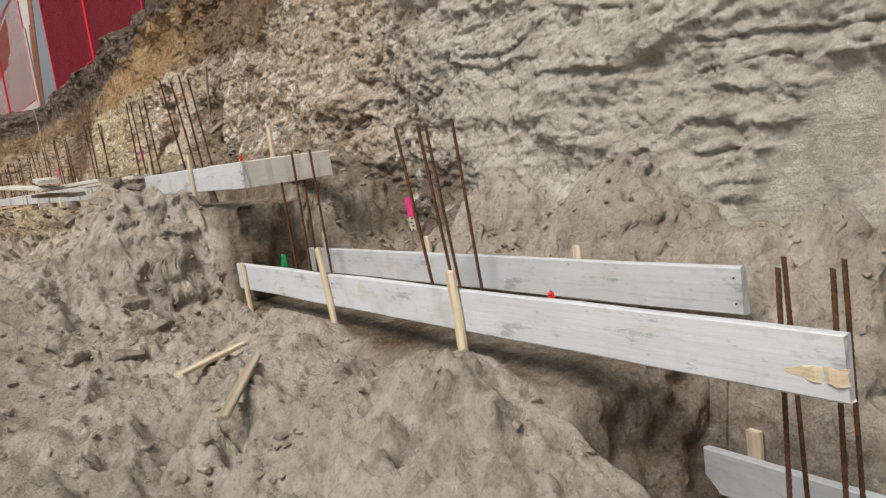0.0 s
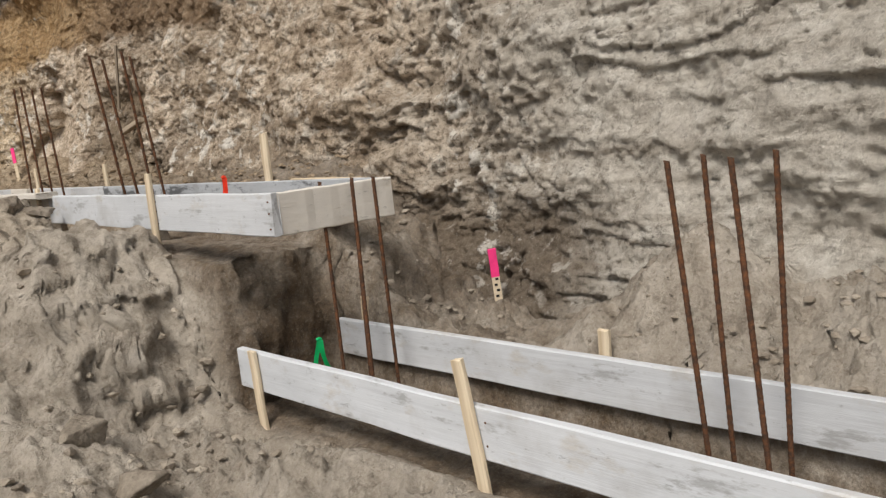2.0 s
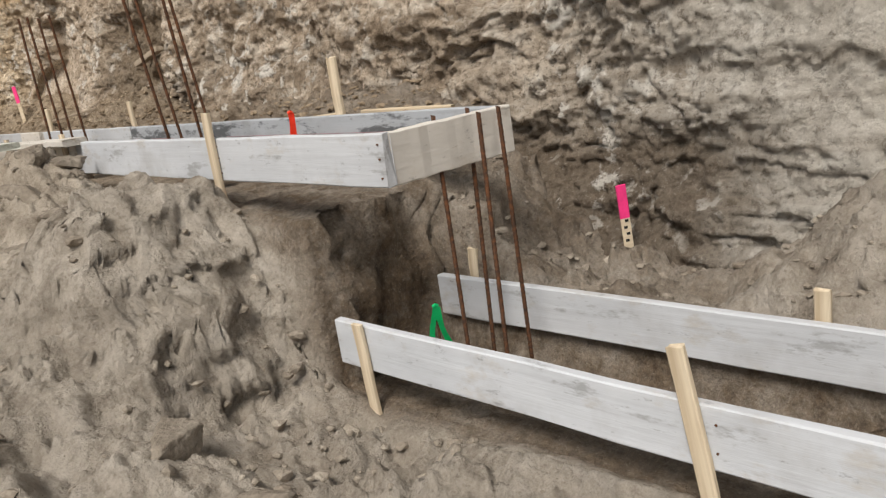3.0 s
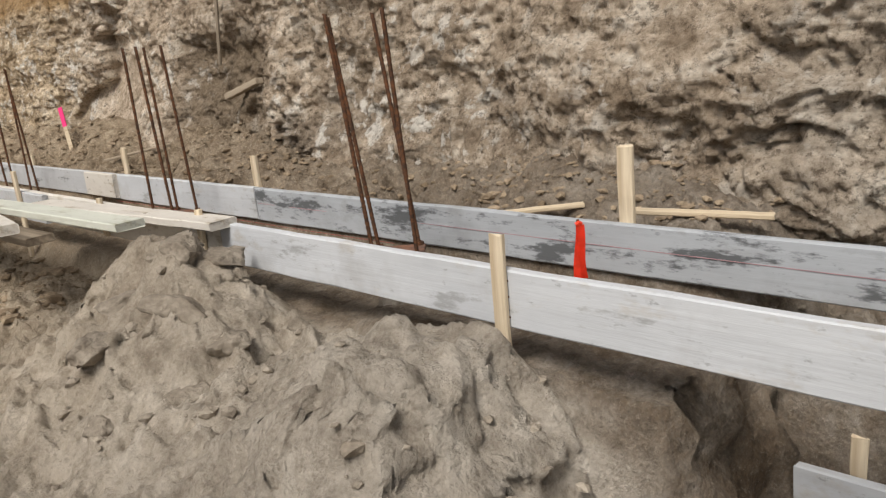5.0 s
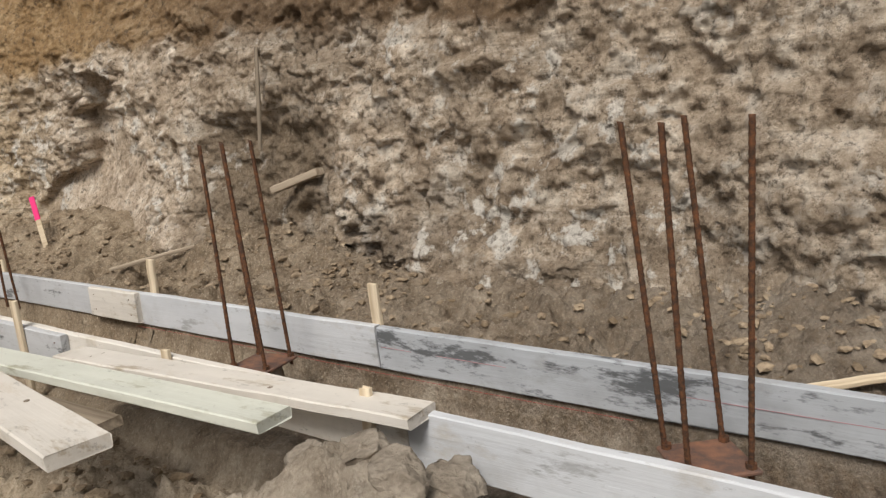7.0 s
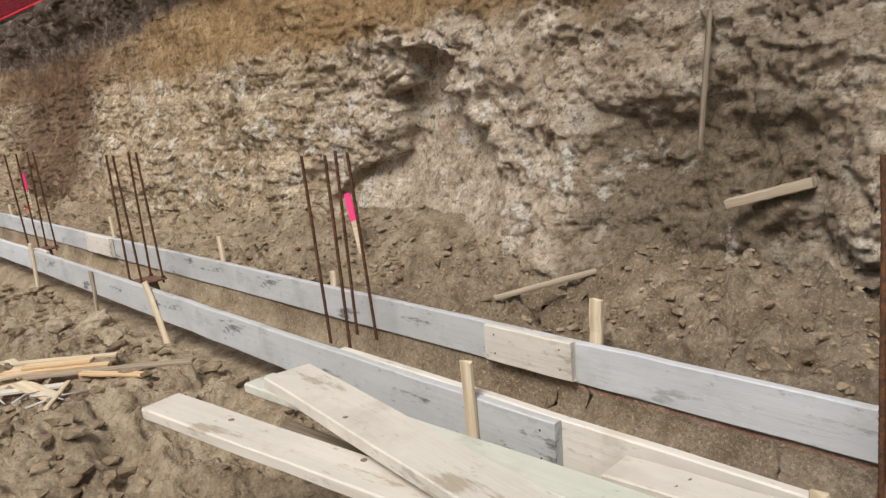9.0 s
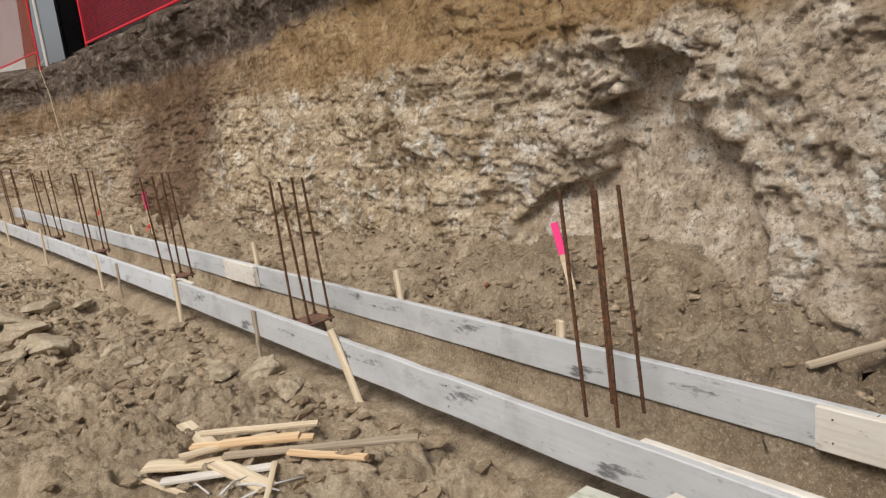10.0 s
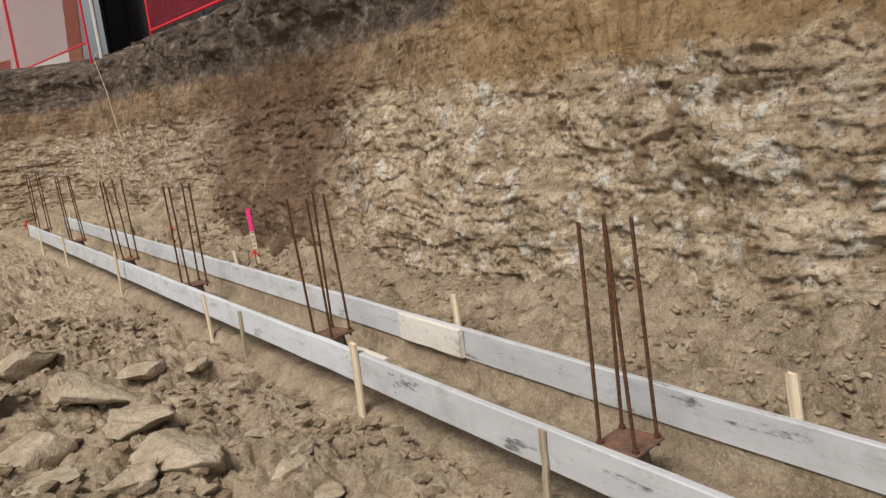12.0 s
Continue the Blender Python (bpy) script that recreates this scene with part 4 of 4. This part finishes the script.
lr = random.Random(17)
ROCKS = [(-0.96, 10.80, 0.95, 0.42, 0.26, -63), (-1.20, 12.2, 0.80, 0.45, 0.26, -55), (-1.58, 11.65, 0.50, 0.40, 0.26, 20), (-1.27, 10.72, 0.30, 0.24, 0.18, 10), (-1.62, 11.05, 0.42, 0.3, 0.2, -40),
         (-0.12, 8.90, 0.34, 0.24, 0.17, -20), (-1.44, 10.05, 0.40, 0.34, 0.2, 15), (-1.03, 11.45, 0.46, 0.34, 0.2, -30), (-0.54, 9.35, 0.26, 0.2, 0.13, 40), (-0.34, 9.02, 0.24, 0.18, 0.12, 0), (-0.15, 8.52, 0.28, 0.2, 0.13, 60),
         (-0.70, 12.5, 0.40, 0.26, 0.16, 30), (-1.75, 12.6, 0.5, 0.4, 0.25, 70), (-0.62, 10.05, 0.26, 0.2, 0.11, -70), (-1.35, 13.3, 0.55, 0.4, 0.24, 10)]
ROCKS += [(lr.uniform(-1.9, -0.35), lr.uniform(8.9, 15.0), k, k * lr.uniform(0.6, 0.9), k * lr.uniform(0.4, 0.6), lr.uniform(0, 180)) for k in [lr.choice((0.10, 0.13, 0.16, 0.20, 0.26)) for _ in range(46)]]
for i, (x, y, ln, wd, ht, a) in enumerate(ROCKS):
    ob = new("clay_lump", raw_mesh("lump", rock_shape(500 + i, ln, wd, ht), ROCK_F, M_CLOD, True))
    ob.matrix_world = pose(x, y, gz(x, y) + ht * (0.34 if ln > 0.35 else 0.22), rnd.uniform(-9, 9), rnd.uniform(-9, 9), a)
    tagged(ob, "long dry slab of pale clay broken from the bank" if ln > 0.6 else "angular dry clay lump broken from the bank, lying on soil", "clay lump", "clay lumps")
LUMPS = [(-0.20, 2.74, .26, 20), (-0.32, 2.52, .24, 70), (-0.50, 2.66, .22, 10), (-0.30, 2.86, .2, 50), (-0.18, 2.45, .26, 40), (-0.45, 2.30, .3, 120), (-0.62, 2.05, .22, 15), (-0.72, 2.5, .26, 60), (-0.40, 2.05, .2, 0), (-0.85, 2.2, .2, 33),
         (-0.9, -0.35, .3, 20), (-1.15, -0.1, .34, 75), (-0.75, -0.1, .26, 140), (-1.05, -0.6, .22, 10), (-0.8, 0.3, .24, 50), (-1.3, -0.5, .2, 15)]
for i, (x, y, r, a) in enumerate(LUMPS):
    ob = new("clay_lump", raw_mesh("lump", rock_shape(560 + i, 1.0 * r, 0.75 * r, 0.5 * r), ROCK_F, M_CLOD_GREY, True))
    ob.matrix_world = pose(x, y, gz(x, y), rnd.uniform(-10, 10), rnd.uniform(-10, 10), a)
    tagged(ob, "grey lump of damp clay lying on heaped soil", "clay lump", "clay lumps")


def scatter(name, count, x0, x1, y0, y1, small, large, material, label, seed, power=2.5):
    r = np.random.default_rng(seed)
    shapes = [clod_shape(600 + seed * 10 + k, ball=SMALL_V) for k in range(8)]
    x, y = r.uniform(x0, x1, count), r.uniform(y0, y1, count)
    keep = r.uniform(size=count) < 0.25 + 0.75 * step(-0.3, 0.5, vnoise(x * 1.5, y * 1.5, seed))
    keep &= ~((x > -0.06) & (x < 0.72) & (r.uniform(size=count) < 0.55)) & ~((np.abs(x - 0.02) < 0.06) | (np.abs(x - W - 0.02) < 0.06))
    x, y = x[keep], y[keep]
    s = small + (large - small) * r.uniform(size=len(x)) ** power
    z = ground_z(x, y) + s * 0.12
    a = r.uniform(0, math.tau, len(x))
    vs, fs = [], []
    for i in range(len(x)):
        v = shapes[i % 8] * s[i]
        c, d = math.cos(a[i]), math.sin(a[i])
        vs.append(np.stack([v[:, 0] * c - v[:, 1] * d + x[i], v[:, 0] * d + v[:, 1] * c + y[i], v[:, 2] + z[i]], -1))
        fs.append(SMALL_F + i * len(SMALL_V))
    ob = new(name, raw_mesh(name, np.concatenate(vs), np.concatenate(fs), material, False))
    return tagged(ob, label, "soil crumbs", kind="stuff")


scatter("soil_crumbs", 3500, -2.0, 0.0, -4.3, 3.5, 0.006, 0.05, M_CLOD_GREY, "grey clods and crumbs scattered on churned soil", 1, 4.0)
scatter("soil_crumbs", 11000, -2.0, 0.0, 3.5, 15, 0.006, 0.075, M_CRUMB, "dry clay clods scattered over the soil", 2, 4.0)
scatter("soil_crumbs", 12000, 0.72, 1.5, 0.8, 17, 0.004, 0.045, M_CRUMB, "crumbled clay fallen along the bank's foot", 3, 4.0)
scatter("soil_crumbs", 900, 0.70, 1.35, -4, 0.8, 0.006, 0.04, M_CLOD_GREY, "grey crumbs fallen along the bank's foot", 4)

# ---- fence on top of the bank ----
def fence_panel(a, b, height, label, pitch=0.035, half=0.0065, feet=0.0):
    a, b = Vector(a), Vector(b)
    length = (b - a).length
    base = new("mesh_fence")
    d = (b - a).normalized()
    base.matrix_world = Matrix.Translation(a) @ pose(0, 0, 0, 0, 0, math.degrees(math.atan2(d.y, d.x)))
    tagged(base, label, "fence", "red site fence")
    slope = (b.z - a.z) / length
    def rail(name, p, q, r):
        part(name, tube([p, q], r, 8), M_FRAME, base)
    for z in (0.06, height):
        rail("rail", (0, 0, z), (length, 0, z + slope * length), 0.022)
    for x in (0, length):
        rail("post", (x, 0, slope * x - feet), (x, 0, height + slope * x), 0.022)
    vs, fs = [], []
    def strip(p, q, w):
        k = len(vs)
        p, q = np.array(p), np.array(q)
        n = np.array([w, 0, 0]) if abs(p[0] - q[0]) < 1e-6 else np.array([0, 0, w])
        for o in (-0.002, 0.002):
            vs.extend([p - n + [0, o, 0], p + n + [0, o, 0], q + n + [0, o, 0], q - n + [0, o, 0]])
        for f in ((0, 1, 2, 3), (7, 6, 5, 4), (0, 4, 5, 1), (2, 6, 7, 3), (1, 5, 6, 2), (3, 7, 4, 0)):
            fs.append([k + i for i in f])
    for i in range(int(length / pitch)):
        x = pitch * (i + 0.5)
        strip((x, 0, 0.06 + slope * x), (x, 0, height + slope * x), half)
    for i in range(int(height / 0.05)):
        z = 0.06 + 0.05 * (i + 0.5)
        strip((0, 0, z), (length, 0, z + slope * length), half)
    net = new("netting", raw_mesh("netting", vs, fs, M_FENCE, False))
    net.parent = base
    return base


def building_side():
    """The flank of a dark clad building behind the fence, with ribs, a plinth and an eave."""
    base = new("building_1")
    base.matrix_world = pose(4.6, 6, TOP_Z)
    tagged(base, "dark clad building behind the site fence", "building", kind="structure")
    def block(name, x0, y0, z0, x1, y1, z1, mat):
        bm = bmesh.new()
        bmesh.ops.create_cube(bm, size=1)
        bmesh.ops.scale(bm, vec=(x1 - x0, y1 - y0, z1 - z0), verts=bm.verts)
        bmesh.ops.translate(bm, vec=((x0 + x1) / 2, (y0 + y1) / 2, (z0 + z1) / 2), verts=bm.verts)
        bmesh.ops.bevel(bm, geom=bm.edges[:], offset=0.01, segments=1, affect="EDGES")
        part(name, bm, mat, base)
    block("wall", 0, 0, -0.3, 6, 26, 6.5, M_ASPHALT)
    block("plinth", -0.06, 0, -0.3, 0.0, 26, 0.4, M_BRICKY)
    block("roof", -0.4, -0.4, 6.5, 6.4, 26.4, 6.7, M_ASPHALT)
    for i in range(14):
        block("batten", -0.04, 0.8 + 1.9 * i, 0.42, 0.0, 0.9 + 1.9 * i, 6.45, M_ASPHALT)


building_side()
for i, (y, wdt, m_, lab) in enumerate([(28.8, 1.4, M_BRICKY, "brown sheet leaning behind the fence"),
                                       (30.6, 2.2, M_WHITE, "white sheet leaning behind the fence"), (33.2, 3.2, M_WHITE, "broad white sheet leaning behind the fence"), (36.8, 4.5, M_WHITE, "broad white sheet leaning behind the fence"), (41.6, 6.0, M_BRICKY, "broad brown sheet leaning behind the fence"), (48.0, 14.0, M_WHITE, "long white sheet standing behind the fence")]):
    ob = thing("sheet", timber(5.6, wdt, 0.03, 700 + i, 0.004, 0, 0, 4), m_, pose(2.75, y, TOP_Z - 0.05) @ pose(0, 0, 0, 0, -86, 0) @ pose(0, 0, 0, -90, 0, 0), lab, "sheet", "sheets behind the fence")


fence_panel((2.15, 9.6, TOP_Z + 0.05), (2.15, 14.3, TOP_Z + 0.05), 3.3, "red netting fence panel standing on the bank's top")
fence_panel((2.15, 14.4, TOP_Z + 0.05), (2.15, 20.0, TOP_Z + 0.05), 3.3, "red netting fence panel standing on the bank's top")
fence_panel((2.15, 24.05, TOP_Z + 0.34), (2.1, 32, TOP_Z + 0.45), 3.6, "open red mesh fence panel on feet beside a pole", 0.09, 0.0025, 0.42)
fence_panel((2.15, 32.1, TOP_Z + 0.40), (2.1, 44, TOP_Z + 0.45), 3.6, "open red mesh fence panel on feet on the bank's top", 0.12, 0.0025, 0.48)

pole = new("white_pole")
pole.matrix_world = pose(1.98, 22.55, TOP_Z)
tagged(pole, "thin white pole with twine hanging down the bank", "pole")
part("shaft", tube([(0, 0, -0.1), (0.0, 0.02, 2.4)], 0.04, 8), M_WHITE, pole)
twine = [(-0.05, -0.1, 0.1), (-0.30, -0.6, -0.1), (-0.34, -1.2, -0.7), (-0.42, -1.7, -1.2), (-0.46, -2.1, -1.7)]
part("twine", tube(twine, 0.006, 5), M_ROPE, pole, "frayed twine")


# ---- roots in the topsoil ----
rr = random.Random(31)
for i in range(16):
    y, z = rr.uniform(7.5, 19), rr.uniform(1.9, 2.55)
    x = bank_x(z) - 0.16
    ln, dirn = rr.uniform(0.25, 0.7), rr.choice((-1, 1))
    pts = [(0.10 + 0.05 * k / 6 * (k - 6) / 6 * 4, dirn * ln * k / 6, -0.12 * ln * (k / 6) ** 2 + 0.02 * math.sin(k * 1.7 + i)) for k in range(7)]
    thing("root", tube(pts, [0.009 - 0.001 * k for k in range(7)], 6), M_ROOT if i % 3 else M_DIRTY, Matrix.Translation((x, y, z)), "thin bare root trailing over the topsoil", "root", "roots in the bank", True)

# ---- small litter ----
line = thing("string_line", tube([(W - 0.012, 2.3 + 0.3 * k, -0.196 - 0.004 * math.sin(k * 0.6)) for k in range(11)], 0.001, 5), M_STRING, Matrix.Identity(4), "taut red string along the form board's foot", "string")
for i, (x, y, r) in enumerate([(1.12, 2.05, 0.03), (1.05, 8.05, 0.028), (0.98, 6.55, 0.02)]):
    ob = new("brick_fragment", raw_mesh("fragment", clod_shape(900 + i, 0.7) * r, BALL_F, M_BRICKY, False))
    ob.matrix_world = pose(x, y, gz(x, y) + r * 0.4, 10, 5, 40 * i)
    tagged(ob, "small red-brown brick fragment on crumbled soil", "brick fragment", "brick fragments")
ob = thing("plastic_scrap", tube([(0, 0, 0), (0.03, 0.012, 0.006), (0.055, 0.01, 0.0)], [0.006, 0.011, 0.004], 6), M_PURPLE, pose(-0.32, -0.85, gz(-0.32, -0.85) + 0.012, 0, 0, 20), "small purple plastic scrap on churned soil", "plastic scrap")
